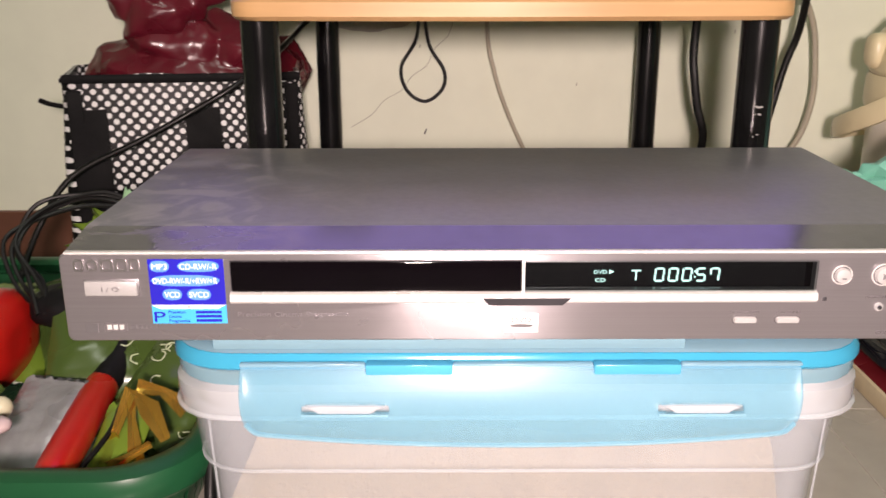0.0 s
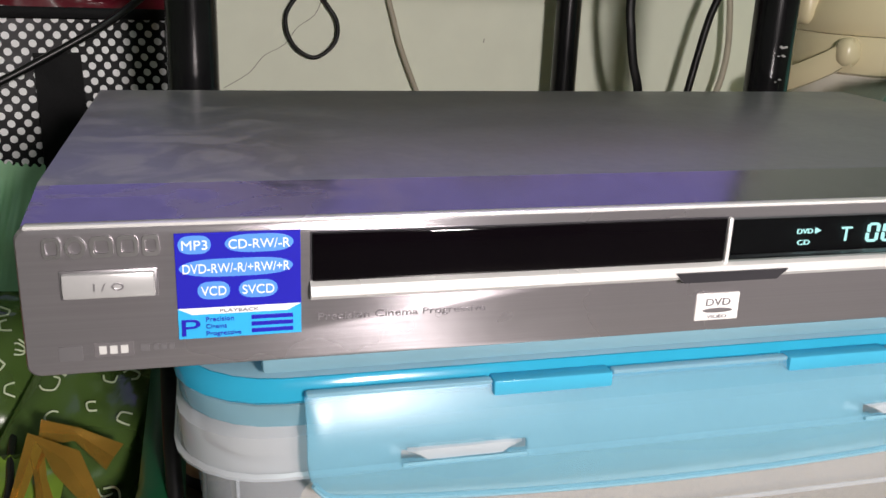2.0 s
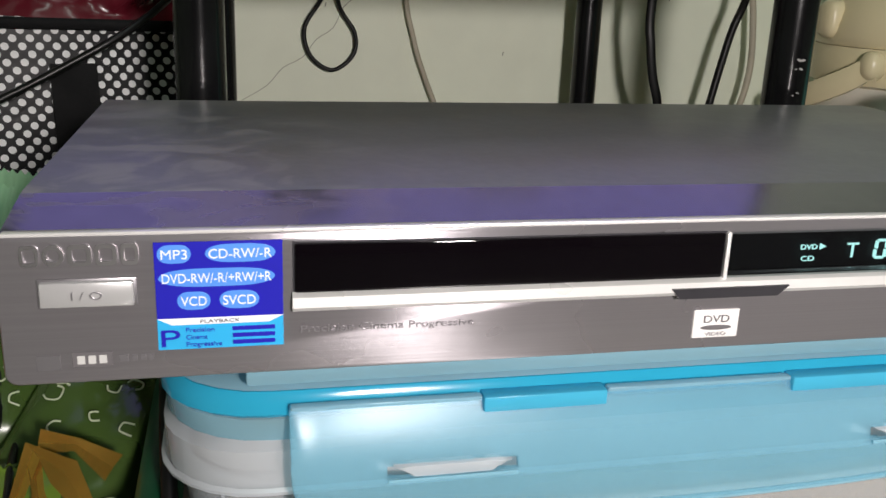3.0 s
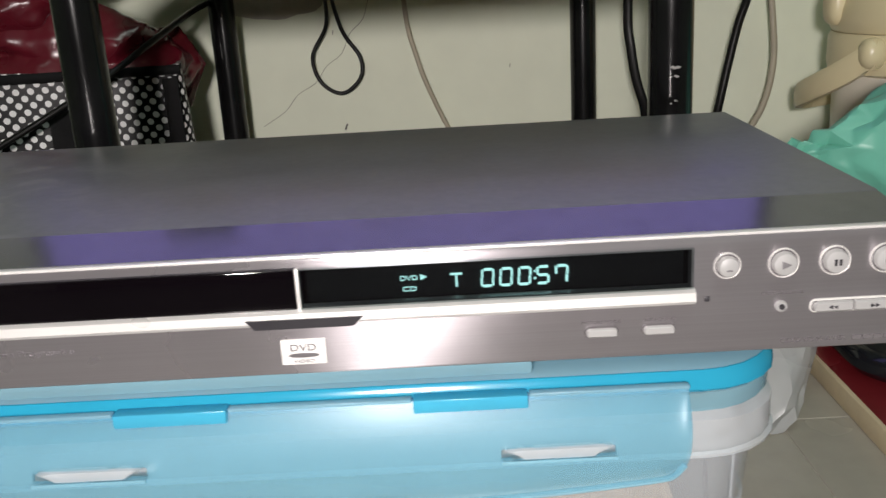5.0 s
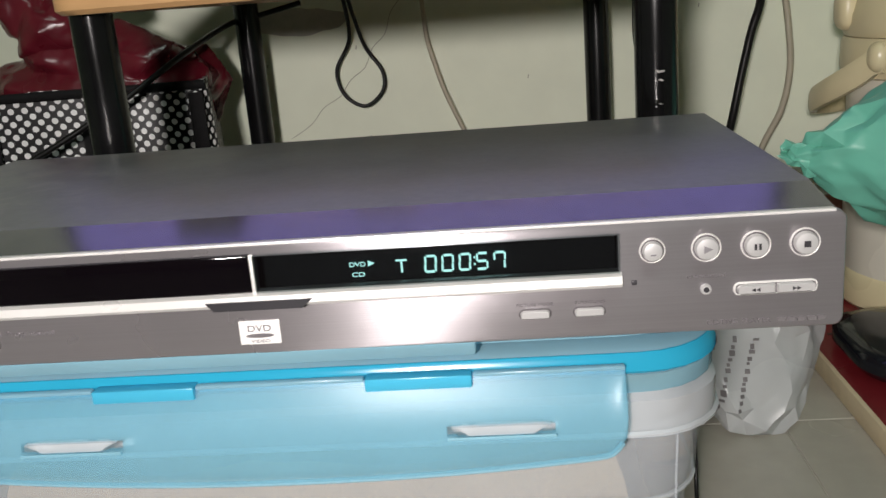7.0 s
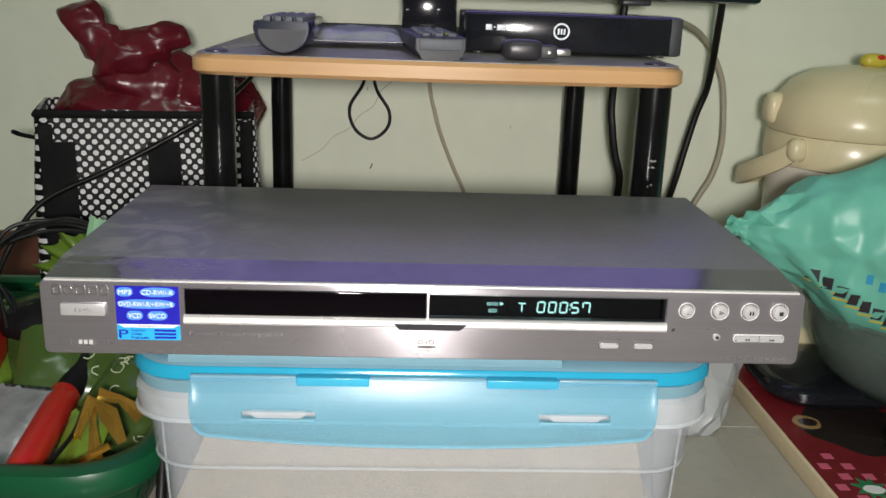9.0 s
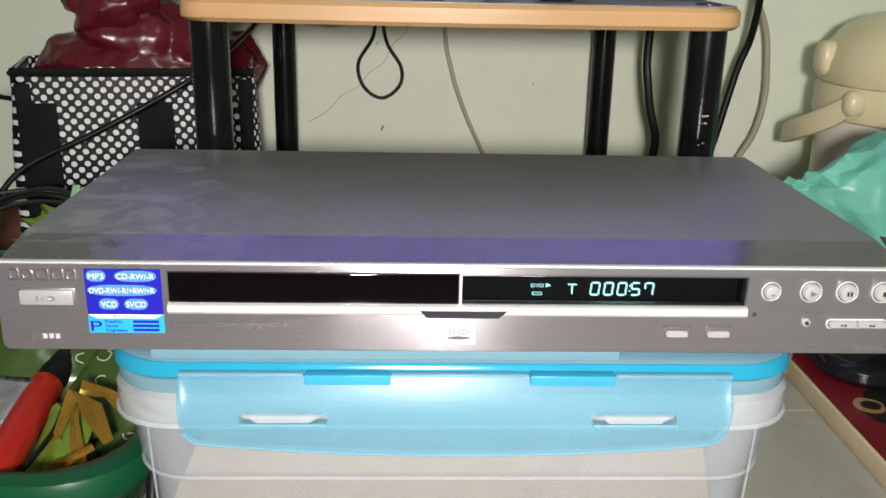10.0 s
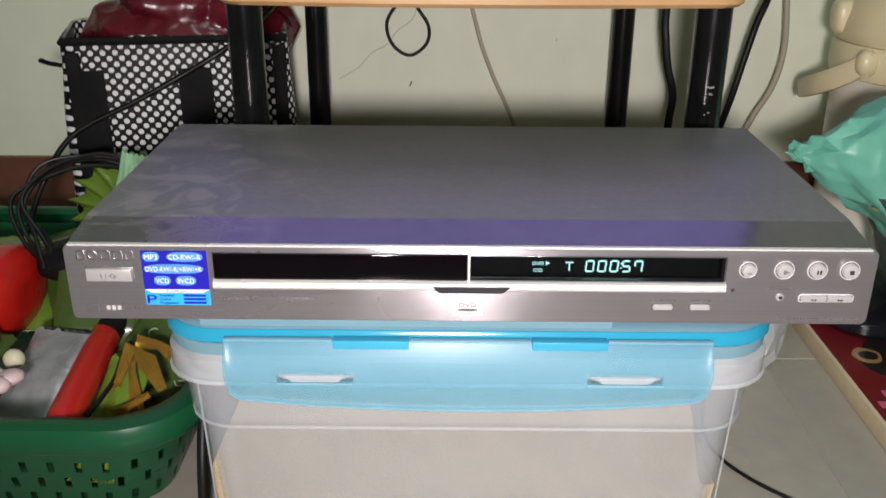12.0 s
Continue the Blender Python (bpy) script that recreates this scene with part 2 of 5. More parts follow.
RED_GRIP = mat("red_enamel", (0.62, 0.018, 0.012), 0.32, vary=0.1, grain=60, bump=0.03)
SOFT_BLACK = mat("soft_black_foam", (0.007, 0.007, 0.008), 0.6, spec=0.2, vary=0.3, grain=160, bump=0.3)


# ---------- mesh helpers ----------
from mathutils.bvhtree import BVHTree

ORIGIN = {}


def thing(name, where, label, category, group="", kind=""):
    ob = tagged(new(name), label, category, group, kind)
    ob.location = where
    ob.empty_display_size = 0.02
    ORIGIN[ob.name] = Vector(where)
    return ob


def finish(name, bm, material, smooth=40):
    bmesh.ops.recalc_face_normals(bm, faces=bm.faces)
    me = bpy.data.meshes.new(name)
    bm.to_mesh(me)
    bm.free()
    for m in material if isinstance(material, (list, tuple)) else [material]:
        me.materials.append(m)
    if smooth:
        me.polygons.foreach_set("use_smooth", [True] * len(me.polygons))
        me.set_sharp_from_angle(angle=radians(smooth))
    return me


def part(name, bm, material, parent, label="", smooth=40):
    """One mesh, modelled in world metres, under a thing or a part."""
    base = ORIGIN[parent.name]
    bmesh.ops.translate(bm, verts=bm.verts, vec=-base)
    ob = new(name, finish(name, bm, material, smooth))
    ob.parent = parent
    ORIGIN[ob.name] = base
    return tagged(ob, label)


def solo(name, bm, material, where, label, category, group="", kind="", smooth=40):
    bmesh.ops.translate(bm, verts=bm.verts, vec=-Vector(where))
    ob = new(name, finish(name, bm, material, smooth))
    ob.location = where
    ORIGIN[ob.name] = Vector(where)
    return tagged(ob, label, category, group, kind)


def box(x0, x1, y0, y1, z0, z1, bevel=0.0, seg=2, bm=None):
    made = bm or bmesh.new()
    r = bmesh.ops.create_cube(made, size=1)
    bmesh.ops.scale(made, vec=(x1 - x0, y1 - y0, z1 - z0), verts=r["verts"])
    bmesh.ops.translate(made, vec=((x0 + x1) / 2, (y0 + y1) / 2, (z0 + z1) / 2), verts=r["verts"])
    if bevel:
        edges = list({e for v in r["verts"] for e in v.link_edges})
        bmesh.ops.bevel(made, geom=edges, offset=bevel, segments=seg, affect="EDGES", profile=0.5)
    return made


def loft(rings, cap0=True, cap1=True, closed=True, bm=None):
    made = bm or bmesh.new()
    rows = [[made.verts.new(p) for p in ring] for ring in rings]
    n = len(rows[0])
    for a, b in zip(rows, rows[1:]):
        for i in range(n if closed else n - 1):
            j = (i + 1) % n
            made.faces.new((a[i], a[j], b[j], b[i]))
    if cap0:
        made.faces.new(rows[0][::-1])
    if cap1:
        made.faces.new(rows[-1])
    return made


def round_rect(x0, x1, y0, y1, z, r, n=6, bow=0.0):
    """Corner-rounded outline, counted from the front right corner on; bow swells the front edge."""
    pts = []
    for cx, cy, a0 in ((x1 - r, y0 + r, -90), (x1 - r, y1 - r, 0), (x0 + r, y1 - r, 90), (x0 + r, y0 + r, 180)):
        for k in range(n + 1):
            a = radians(a0 + 90 * k / n)
            pts.append([cx + r * math.cos(a), cy + r * math.sin(a), z])
    m = 10
    for k in range(1, m):
        s = k / m
        pts.append([x0 + r + (x1 - x0 - 2 * r) * s, y0 - bow * math.sin(math.pi * s), z])
    return pts


def lathe(profile, centre, n=32, cap0=True, cap1=True):
    cx, cy = centre
    return loft([[(cx + r * math.cos(2 * math.pi * i / n), cy + r * math.sin(2 * math.pi * i / n), z) for i in range(n)]
                 for r, z in profile], cap0, cap1)


def disc(x, z, r, y0, y1, n=24, dome=0.0, bm=None):
    """A button that faces the front: a round plug from y1 forward to y0."""
    prof = [(r, y1), (r, y0 + r * 0.15), (r * 0.9, y0), (r * 0.5, y0 - dome)]
    return loft([[(x + q * math.cos(2 * math.pi * i / n), y, z + q * math.sin(2 * math.pi * i / n)) for i in range(n)]
                 for q, y in prof], bm=bm)


def spline(pts, steps=8):
    out = []
    p = [Vector(pts[0])] + [Vector(q) for q in pts] + [Vector(pts[-1])]
    for i in range(1, len(p) - 2):
        for k in range(steps):
            t = k / steps
            a, b, c, d = p[i - 1], p[i], p[i + 1], p[i + 2]
            out.append(0.5 * ((2 * b) + (c - a) * t + (2 * a - 5 * b + 4 * c - d) * t * t + (3 * b - a - 3 * c + d) * t ** 3))
    out.append(p[-2])
    return out


def tube(pts, r, n=10, steps=8, flat=1.0, bm=None):
    line = spline(pts, steps)
    radii = r if isinstance(r, (list, tuple)) else [r]
    rings, side = [], None
    for i, q in enumerate(line):
        way = (line[min(i + 1, len(line) - 1)] - line[max(i - 1, 0)]).normalized()
        if side is None:
            side = way.cross(Vector((0.3, 1, 0.2))).normalized()
        side = (side - way * side.dot(way)).normalized()
        up = way.cross(side)
        s = i / (len(line) - 1) * (len(radii) - 1)
        k = min(int(s), len(radii) - 2) if len(radii) > 1 else 0
        rr = radii[k] if len(radii) == 1 else radii[k] + (radii[k + 1] - radii[k]) * (s - k)
        rings.append([q + side * (rr * math.cos(2 * math.pi * j / n)) + up * (rr * flat * math.sin(2 * math.pi * j / n)) for j in range(n)])
    return loft(rings, bm=bm)


def crumple(bm, amp, freq, seed=0.0, sharp=True, squash=(1, 1, 1)):
    """Push the vertices along their normals by folded noise, like slack plastic film."""
    bm.normal_update()
    off = Vector((seed * 3.1, seed * 1.7, seed * 2.3))
    moves = []
    for v in bm.verts:
        c = Vector((v.co.x * squash[0], v.co.y * squash[1], v.co.z * squash[2])) * freq
        a = noise.noise(c + off)
        b = noise.noise(c * 2.3 + off * 2)
        f = ((1 - 2 * abs(a)) + 0.5 * (1 - 2 * abs(b))) if sharp else a + 0.5 * b
        moves.append(v.normal * (f * amp))
    for v, d in zip(bm.verts, moves):
        v.co += d
    return bm


def hull(centre, size, points, seed):
    """A lump with flat facets and sharp folds: the skin round a few random points."""
    rnd = random.Random(seed)
    bm = bmesh.new()
    for _ in range(points):
        d = Vector((rnd.gauss(0, 1), rnd.gauss(0, 1), rnd.gauss(0, 1))).normalized() * rnd.uniform(0.82, 1.12)
        bm.verts.new(Vector(centre) + Vector((d.x * size[0], d.y * size[1], d.z * size[2])))
    res = bmesh.ops.convex_hull(bm, input=bm.verts[:])
    loose = [v for v in bm.verts if not v.link_faces]
    bmesh.ops.delete(bm, geom=loose, context="VERTS")
    return bm


def facet(bm, jitter, cuts, seed):
    """Shake a coarse skin, then split it finely without rounding it off."""
    rnd = random.Random(seed)
    bm.normal_update()
    for v in bm.verts:
        v.co += v.normal * rnd.uniform(-jitter, jitter) + Vector((rnd.uniform(-1, 1), rnd.uniform(-1, 1), rnd.uniform(-1, 1))) * jitter * 0.6
    bmesh.ops.triangulate(bm, faces=bm.faces[:])
    bmesh.ops.subdivide_edges(bm, edges=bm.edges[:], cuts=cuts, use_grid_fill=True)
    return bm


def crease(bm, amp, freq, seed=0.0, squash=(1, 1, 1)):
    """Sharp ridges between hollow pans, as in crumpled film."""
    bm.normal_update()
    off = Vector((seed * 3.1, seed * 1.7, seed * 2.3))
    moves = []
    for v in bm.verts:
        c = Vector((v.co.x * squash[0], v.co.y * squash[1], v.co.z * squash[2])) * freq + off
        near = noise.voronoi(c)[0]
        moves.append(v.normal * (amp * (0.35 - (near[1] - near[0]))))
    for v, d in zip(bm.verts, moves):
        v.co += d
    return bm


def blob(centre, size, sub=4, power=2.0):
    """A rounded lump; a power above 2 makes it boxier."""
    bm = bmesh.new()
    bmesh.ops.create_icosphere(bm, subdivisions=sub, radius=1)
    for v in bm.verts:
        c = [math.copysign(abs(q) ** (2 / power), q) for q in v.co]
        v.co = Vector(centre) + Vector((c[0] * size[0], c[1] * size[1], c[2] * size[2]))
    return bm


def pillow(centre, w, h, t, turn, seed, seam=0.006):
    """A sealed snack packet: puffed in the middle, flat crimped ends."""
    nx, ny = 14, 18
    m = pose(*centre, *turn)
    sides = []
    for s in (1, -1):
        grid = []
        for j in range(ny + 1):
            v = j / ny * 2 - 1
            row = []
            for i in range(nx + 1):
                u = i / nx * 2 - 1
                puff = max(0, (1 - u ** 4)) ** 0.6 * max(0, 1 - (abs(v) / (1 - 2 * seam / h)) ** 3 if abs(v) < 1 - 2 * seam / h else 0) ** 0.7
                crease = noise.noise(Vector((u * 2 + seed, v * 2.5, seed * 2.0 + s))) * 0.5 + noise.noise(Vector((u * 5, v * 5 + seed, s))) * 0.25
                zz = s * (t * puff * (0.75 + crease * 0.6) + 0.0004)
                zig = 0.0015 * (1 if i % 2 else -1) if j in (0, ny) else 0
                row.append(m @ Vector((u * w / 2 * (1 - 0.05 * puff), v * h / 2 + zig, zz)))
            grid.append(row)
        sides.append(grid)
    bm = bmesh.new()
    rows = []
    for j in range(ny + 1):
        ring = sides[0][j] + sides[1][j][::-1]
        rows.append(ring)
    return loft(rows, bm=bm)


def words(text, x, y, z, height, depth=0.0004, align="LEFT", width=None):
    """Flat lettering that faces the front, in the built-in font."""
    cu = bpy.data.curves.new("lettering", "FONT")
    cu.body, cu.align_x, cu.size = text, align, height * 1.4
    tmp = bpy.data.objects.new("lettering", cu)
    scene.collection.objects.link(tmp)
    dg = bpy.context.evaluated_depsgraph_get()
    me = bpy.data.meshes.new_from_object(tmp.evaluated_get(dg))
    bpy.data.objects.remove(tmp)
    bm = bmesh.new()
    bm.from_mesh(me)
    bpy.data.meshes.remove(me)
    xs = [v.co.x for v in bm.verts]
    sx = (width / (max(xs) - min(xs))) if width else 1.0
    x_first = min(xs) if width else 0
    for v in bm.verts:
        v.co = Vector((x + (v.co.x - x_first) * sx, y, z + v.co.y))
    res = bmesh.ops.extrude_face_region(bm, geom=bm.faces[:])
    bmesh.ops.translate(bm, vec=(0, depth, 0), verts=[g for g in res["geom"] if isinstance(g, bmesh.types.BMVert)])
    return bm


# ---------- the room ----------
WALL_Y = 0.675
ROOM = (-1.7, 1.6, -3.0, 2.55)
wall_back = solo("wall_back", box(ROOM[0] - 0.1, ROOM[1] + 0.1, WALL_Y, WALL_Y + 0.12, 0, ROOM[3]), PLASTER, (0, WALL_Y, 0),
                 "pale green painted plaster wall with a fine crack", "wall", kind="structure")
solo("wall_left", box(ROOM[0] - 0.1, ROOM[0], ROOM[2], WALL_Y, 0, ROOM[3]), PLASTER, (ROOM[0], -1, 0), "pale green painted plaster wall", "wall", kind="structure")
solo("wall_right", box(ROOM[1], ROOM[1] + 0.1, ROOM[2], WALL_Y, 0, ROOM[3]), PLASTER, (ROOM[1], -1, 0), "pale green painted plaster wall", "wall", kind="structure")
# unseen front wall, added dark to keep reflections in black parts low
solo("wall_front", box(ROOM[0] - 0.1, ROOM[1] + 0.1, ROOM[2] - 0.1, ROOM[2], 0, ROOM[3]), FAR_WALL, (0, ROOM[2], 0), "unseen wall behind the camera, added in dark brown to dim reflections", "wall", kind="structure")
solo("ceiling", box(ROOM[0] - 0.1, ROOM[1] + 0.1, ROOM[2] - 0.1, WALL_Y + 0.12, ROOM[3], ROOM[3] + 0.1), CEIL, (0, 0, ROOM[3]), "plain white ceiling", "ceiling", kind="structure")
floor = solo("floor", box(ROOM[0] - 0.1, ROOM[1] + 0.1, ROOM[2] - 0.1, WALL_Y + 0.12, -0.08, -0.0012), GROUT, (0, 0, -0.003),
             "cream glazed ceramic tile floor with thin grey joints", "floor", kind="structure")
CRACK = mat("old_plaster_crack", (0.46, 0.46, 0.37), 0.9, vary=0.3, grain=90, bump=0.2)
# wall crack and marks
bm = bmesh.new()
crack = [(-0.145, 0.19), (-0.12, 0.205), (-0.105, 0.222), (-0.085, 0.233), (-0.072, 0.25), (-0.055, 0.262), (-0.045, 0.282), (-0.03, 0.296), (-0.022, 0.318), (-0.008, 0.335), (0.004, 0.36)]
tube([(x, WALL_Y - 0.0002, z) for x, z in crack], 0.00045, 5, 3, bm=bm)
part("crack", bm, CRACK, wall_back, "thin dark hairline crack")
part("wall_mark", tube([(-0.058, WALL_Y - 0.0003, 0.182), (-0.0555, WALL_Y - 0.0005, 0.188)], 0.0008, 6, 3), DARK_PLASTIC, wall_back, "small dark chip in the plaster")
for mx, mz in ((-0.225, 0.290), (-0.162, 0.271), (-0.063, 0.284), (0.300, 0.300), (0.120, 0.240)):
    part("wall_mark", tube([(mx, WALL_Y - 0.0003, mz - 0.002), (mx + 0.0008, WALL_Y - 0.0004, mz + 0.002)], 0.0006, 6, 3), CRACK, wall_back, "small chip in the plaster")
part("patch", loft([[(0.05 * math.cos(a) * (1 + 0.3 * noise.noise(Vector((a, k, 0)))) - 0.12, WALL_Y - 0.0004 * k, 0.315 + 0.014 * math.sin(a) * (1 + 0.4 * noise.noise(Vector((a * 2, 3, 0)))))
                    for a in [i * math.pi / 14 for i in range(28)]] for k in (0, 1)]),
     mat("grey_patch", (0.5, 0.48, 0.42), 0.85, vary=0.2, grain=80, bump=0.6), wall_back, "rough grey plaster patch")


# ---------- rack ----------
def build_rack():
    rack = thing("tv_rack", (0.012, 0.43, 0), "two-shelf rack of black tube posts with wood-edged grey shelves", "rack")
    for z0, z1 in ((0.3378, 0.3535), (0.012, 0.030)):
        rings = []
        for z, ins in ((z0, 0.003), (z0 + 0.003, 0), (z1 - 0.003, 0), (z1, 0.003)):
            rings.append(round_rect(-0.186 + ins, 0.211 - ins, 0.246 + ins, 0.646 - ins, z, 0.020, bow=0.009))
        board = part("shelf", loft(rings), WOOD_EDGE, rack, "shelf board with beech-coloured edge")
        part("shelf_surface", loft([round_rect(-0.183, 0.208, 0.249, 0.643, z1 + d, 0.018, bow=0.009) for d in (0.0002, 0.0008)]), LAMINATE, board, "speckled grey laminate")
        for x in (-0.168, 0.190):
            part("screw_cap", lathe([(0.009, z1 + 0.0008), (0.009, z1 + 0.0018), (0.006, z1 + 0.0024)], (x, 0.272), 16), DARK_PLASTIC, board)
    for x, y in ((-0.169, 0.275), (0.194, 0.279), (-0.162, 0.618), (0.189, 0.618)):
        r = 0.0138 if y < 0.4 else 0.0125
        post = part("post", lathe([(r, 0.030), (r, 0.3378)], (x, y), 28), POST, rack)
        part("foot", lathe([(r + 0.003, 0), (r + 0.003, 0.010), (r, 0.012)], (x, y), 20), DARK_PLASTIC, post)
        if x > 0 and y < 0.4:
            for dz, s in ((0.275, 0.0011), (0.269, 0.0007), (0.254, 0.0006)):
                for k in range(3):
                    a = radians(-92 + 8 * (k - 1) + random.uniform(-3, 3))
                    b2 = blob((x + r * math.cos(a), y + r * math.sin(a), dz + random.uniform(-0.001, 0.001)), (s * random.uniform(0.8, 2.0), 0.0004, s * random.uniform(0.5, 1.1)), 1)
                    part("scuff", b2, SCUFF, post)
    return rack


build_rack()


# ---------- disc player ----------
PZ0, PZ1 = 0.205, 0.2485


def build_player():
    pl = thing("disc_player", (0, 0.11, PZ0), "silver and gunmetal disc player resting on a plastic box", "disc player")
    # case: folded steel cover with a sloping glossy strip behind the front
    prof = [(0.034, PZ0 + 0.004), (0.034, 0.2520), (0.0355, 0.2525), (0.2285, 0.2525), (0.230, 0.2512), (0.230, PZ0 + 0.004)]
    part("cover", loft([[(x, y, z) for y, z in prof] for x in (-0.2135, 0.2135)]), COVER, pl, "dark gunmetal steel cover", smooth=20)
    prof = [(0.0160, PZ0 + 0.004), (0.0160, 0.2462), (0.0045, 0.2466), (0.0045, PZ1 - 0.0002), (0.0338, 0.2522), (0.0338, PZ0 + 0.004)]
    part("top_strip", loft([[(x, y, z) for y, z in prof] for x in (-0.2135, 0.2135)]), COVER_GLOSS, pl, "sloping glossy dark strip", smooth=20)
    for x in (-0.15, 0.15):
        for y in (0.03, 0.2):
            part("foot", lathe([(0.012, PZ0), (0.012, PZ0 + 0.003), (0.010, PZ0 + 0.0042)], (x, y), 20), DARK_PLASTIC, pl)
    # front panel
    rings = []
    for y, ins in ((0.0046, 0), (0.0012, 0), (0.0003, 0.0005), (0.0, 0.0014)):
        rings.append([(p[0], y, p[1]) for p in round_rect(-0.215 + ins, 0.2163 - ins, PZ0 + ins, PZ1 - ins, 0, 0.0035)])
    hole = (0.0004, 0.1356, 0.2302, 0.2440)
    for y in (0.0, 0.0046):
        rings.append([(min(max(p[0], hole[0]), hole[1]), y, min(max(p[2], hole[2]), hole[3])) for p in rings[3]])
    front = part("front_panel", loft(rings, False, False), ALU, pl, "brushed aluminium front panel", smooth=30)
    lip = part("top_lip", box(-0.2125, 0.2125, 0.0004, 0.0042, PZ1 - 0.0006, PZ1 + 0.0006, 0.0004), ALU_BRIGHT, pl, "bright top edge")

    # tray door, display window and the bright bar under them
    part("window_frame", box(-0.1360, -0.0002, -0.0003, 0.003, 0.2292, 0.2452, 0.0001, 1), DARK_PLASTIC, front, "thin dark surround")
    back = part("display_back", box(-0.0010, 0.1366, 0.0122, 0.0135, 0.2250, 0.2458), SOFT_BLACK, front, "dark back of the display")
    part("recess_lining", box(-0.0012, 0.1366, 0.0047, 0.0121, 0.2252, 0.2264), SOFT_BLACK, back)
    for x in (-0.0012, 0.1358):
        part("recess_lining", box(x, x + 0.001, 0.0047, 0.0121, 0.2266, 0.2458), SOFT_BLACK, back)
    part("tray_door", box(-0.1355, -0.0012, -0.0012, 0.002, 0.2300, 0.2447, 0.0006), BLACK_GLASS, front, "glossy black disc tray door")
    part("display_window", box(0.0004, 0.1362, -0.0012, 0.0004, 0.2298, 0.2447, 0.0003), DARK_PANE, front, "glossy smoked display window")
    part("divider", box(-0.0008, 0.0006, -0.0016, 0.001, 0.2272, 0.2450, 0.0003), ALU_BRIGHT, front)
    prof = [(-0.0005, 0.2302), (-0.0030, 0.2292), (-0.0034, 0.2262), (-0.0020, 0.2248), (0.001, 0.2248), (0.001, 0.2302)]
    part("silver_bar", loft([[(x, y, z) for y, z in prof] for x in (-0.1362, 0.1366)]), ALU_BRIGHT, front, "bright silver bar")
    part("tray_lip", loft([[(x, y, z) for x, z in ((-0.019, 0.2276), (-0.016, 0.2242), (0.018, 0.2242), (0.022, 0.2276))] for y in (-0.0040, 0.001)]), DARK_PLASTIC, front, "dark finger lip")

    # lit figures: seven-segment digits
    segs = {"0": "abcdef", "5": "acdfg", "7": "abcf"}
    dx, dw, dh, th = 0.0636, 0.0040, 0.0062, 0.0007
    for i, ch in enumerate("00057"):
        x, z = dx + i * 0.0066, 0.2308
        for s in segs[ch]:
            sx, sz, sw, sh = {"a": (0.5, 1, 1, 0), "b": (1, 0.75, 0, 0.5), "c": (1, 0.25, 0, 0.5), "d": (0.5, 0, 1, 0),
                              "e": (0, 0.25, 0, 0.5), "f": (0, 0.75, 0, 0.5), "g": (0.5, 0.5, 1, 0)}[s]
            w, h = (dw * 0.78, th) if sw else (th, dh * 0.42)
            cx, cz = x + sx * dw + 0.0005 * sz, z + sz * dh
            part("digit_segment", box(cx - w / 2, cx + w / 2, 0.0108, 0.0118, cz - h / 2, cz + h / 2), DIGIT, back, smooth=0)
    for cz in (0.2325, 0.2352):
        part("colon_dot", box(dx + 0.0189, dx + 0.0195, 0.0108, 0.0118, cz, cz + 0.0006), DIGIT, back, smooth=0)
    part("title_sign", words("T", 0.0524, 0.0110, 0.2312, 0.0054), DIGIT, back, smooth=0)
    part("disc_sign", words("DVD", 0.0346, 0.0110, 0.2345, 0.0018, width=0.0062), DIGIT, back, smooth=0)
    part("disc_sign", words("CD", 0.0352, 0.0110, 0.2304, 0.0018, width=0.0050), DIGIT, back, smooth=0)
    part("play_sign", loft([[(0.0418, y, 0.2344), (0.0442, y, 0.2355), (0.0418, y, 0.2366)] for y in (0.0110, 0.0114)]), DIGIT, back, smooth=0)

    # buttons
    for x, r in ((0.1478, 0.0036), (0.1670, 0.0042), (0.1845, 0.0042), (0.2017, 0.0042)):
        part("button_ring", loft([[(x + q * math.cos(a), y, 0.2375 + q * math.sin(a)) for a in [i * math.pi / 14 for i in range(28)]]
                                  for q, y in ((r + 0.0012, 0.001), (r + 0.0012, -0.0003), (r + 0.0010, -0.0007), (r + 0.0007, -0.0005), (r + 0.0007, 0.001))], cap0=False, cap1=False), ALU_BRIGHT, front)
        part("button_groove", disc(x, 0.2375, r + 0.0007, -0.0002, 0.001), INK, front, "dark groove round the button")
        b = part("round_button", disc(x, 0.2375, r, -0.0026, 0.001, dome=0.0003), BTN, front)
        y = -0.0034
        if x > 0.195:
            part("stop_sign", box(x - 0.0011, x + 0.0011, y, y + 0.0006, 0.2364, 0.2386), DARK_PLASTIC, b, smooth=0)
        elif x > 0.175:
            for d in (-0.0008, 0.0008):
                part("pause_sign", box(x + d - 0.0004, x + d + 0.0004, y, y + 0.0006, 0.2364, 0.2386), DARK_PLASTIC, b, smooth=0)
        elif x > 0.155:
            part("play_sign", loft([[(x - 0.0013, q, 0.2361), (x + 0.0018, q, 0.2375), (x - 0.0013, q, 0.2389)] for q in (y, y + 0.0006)]), INK_SOFT, b, smooth=0)
        else:
            part("eject_sign", box(x - 0.001, x + 0.001, y, y + 0.0006, 0.2363, 0.2368), INK_SOFT, b, smooth=0)
    part("socket", disc(0.1668, 0.2218, 0.0020, -0.0012, 0.001), BTN, front)
    part("socket_hole", disc(0.1668, 0.2218, 0.0010, -0.0020, 0.0005, 12), DARK_PLASTIC, front)
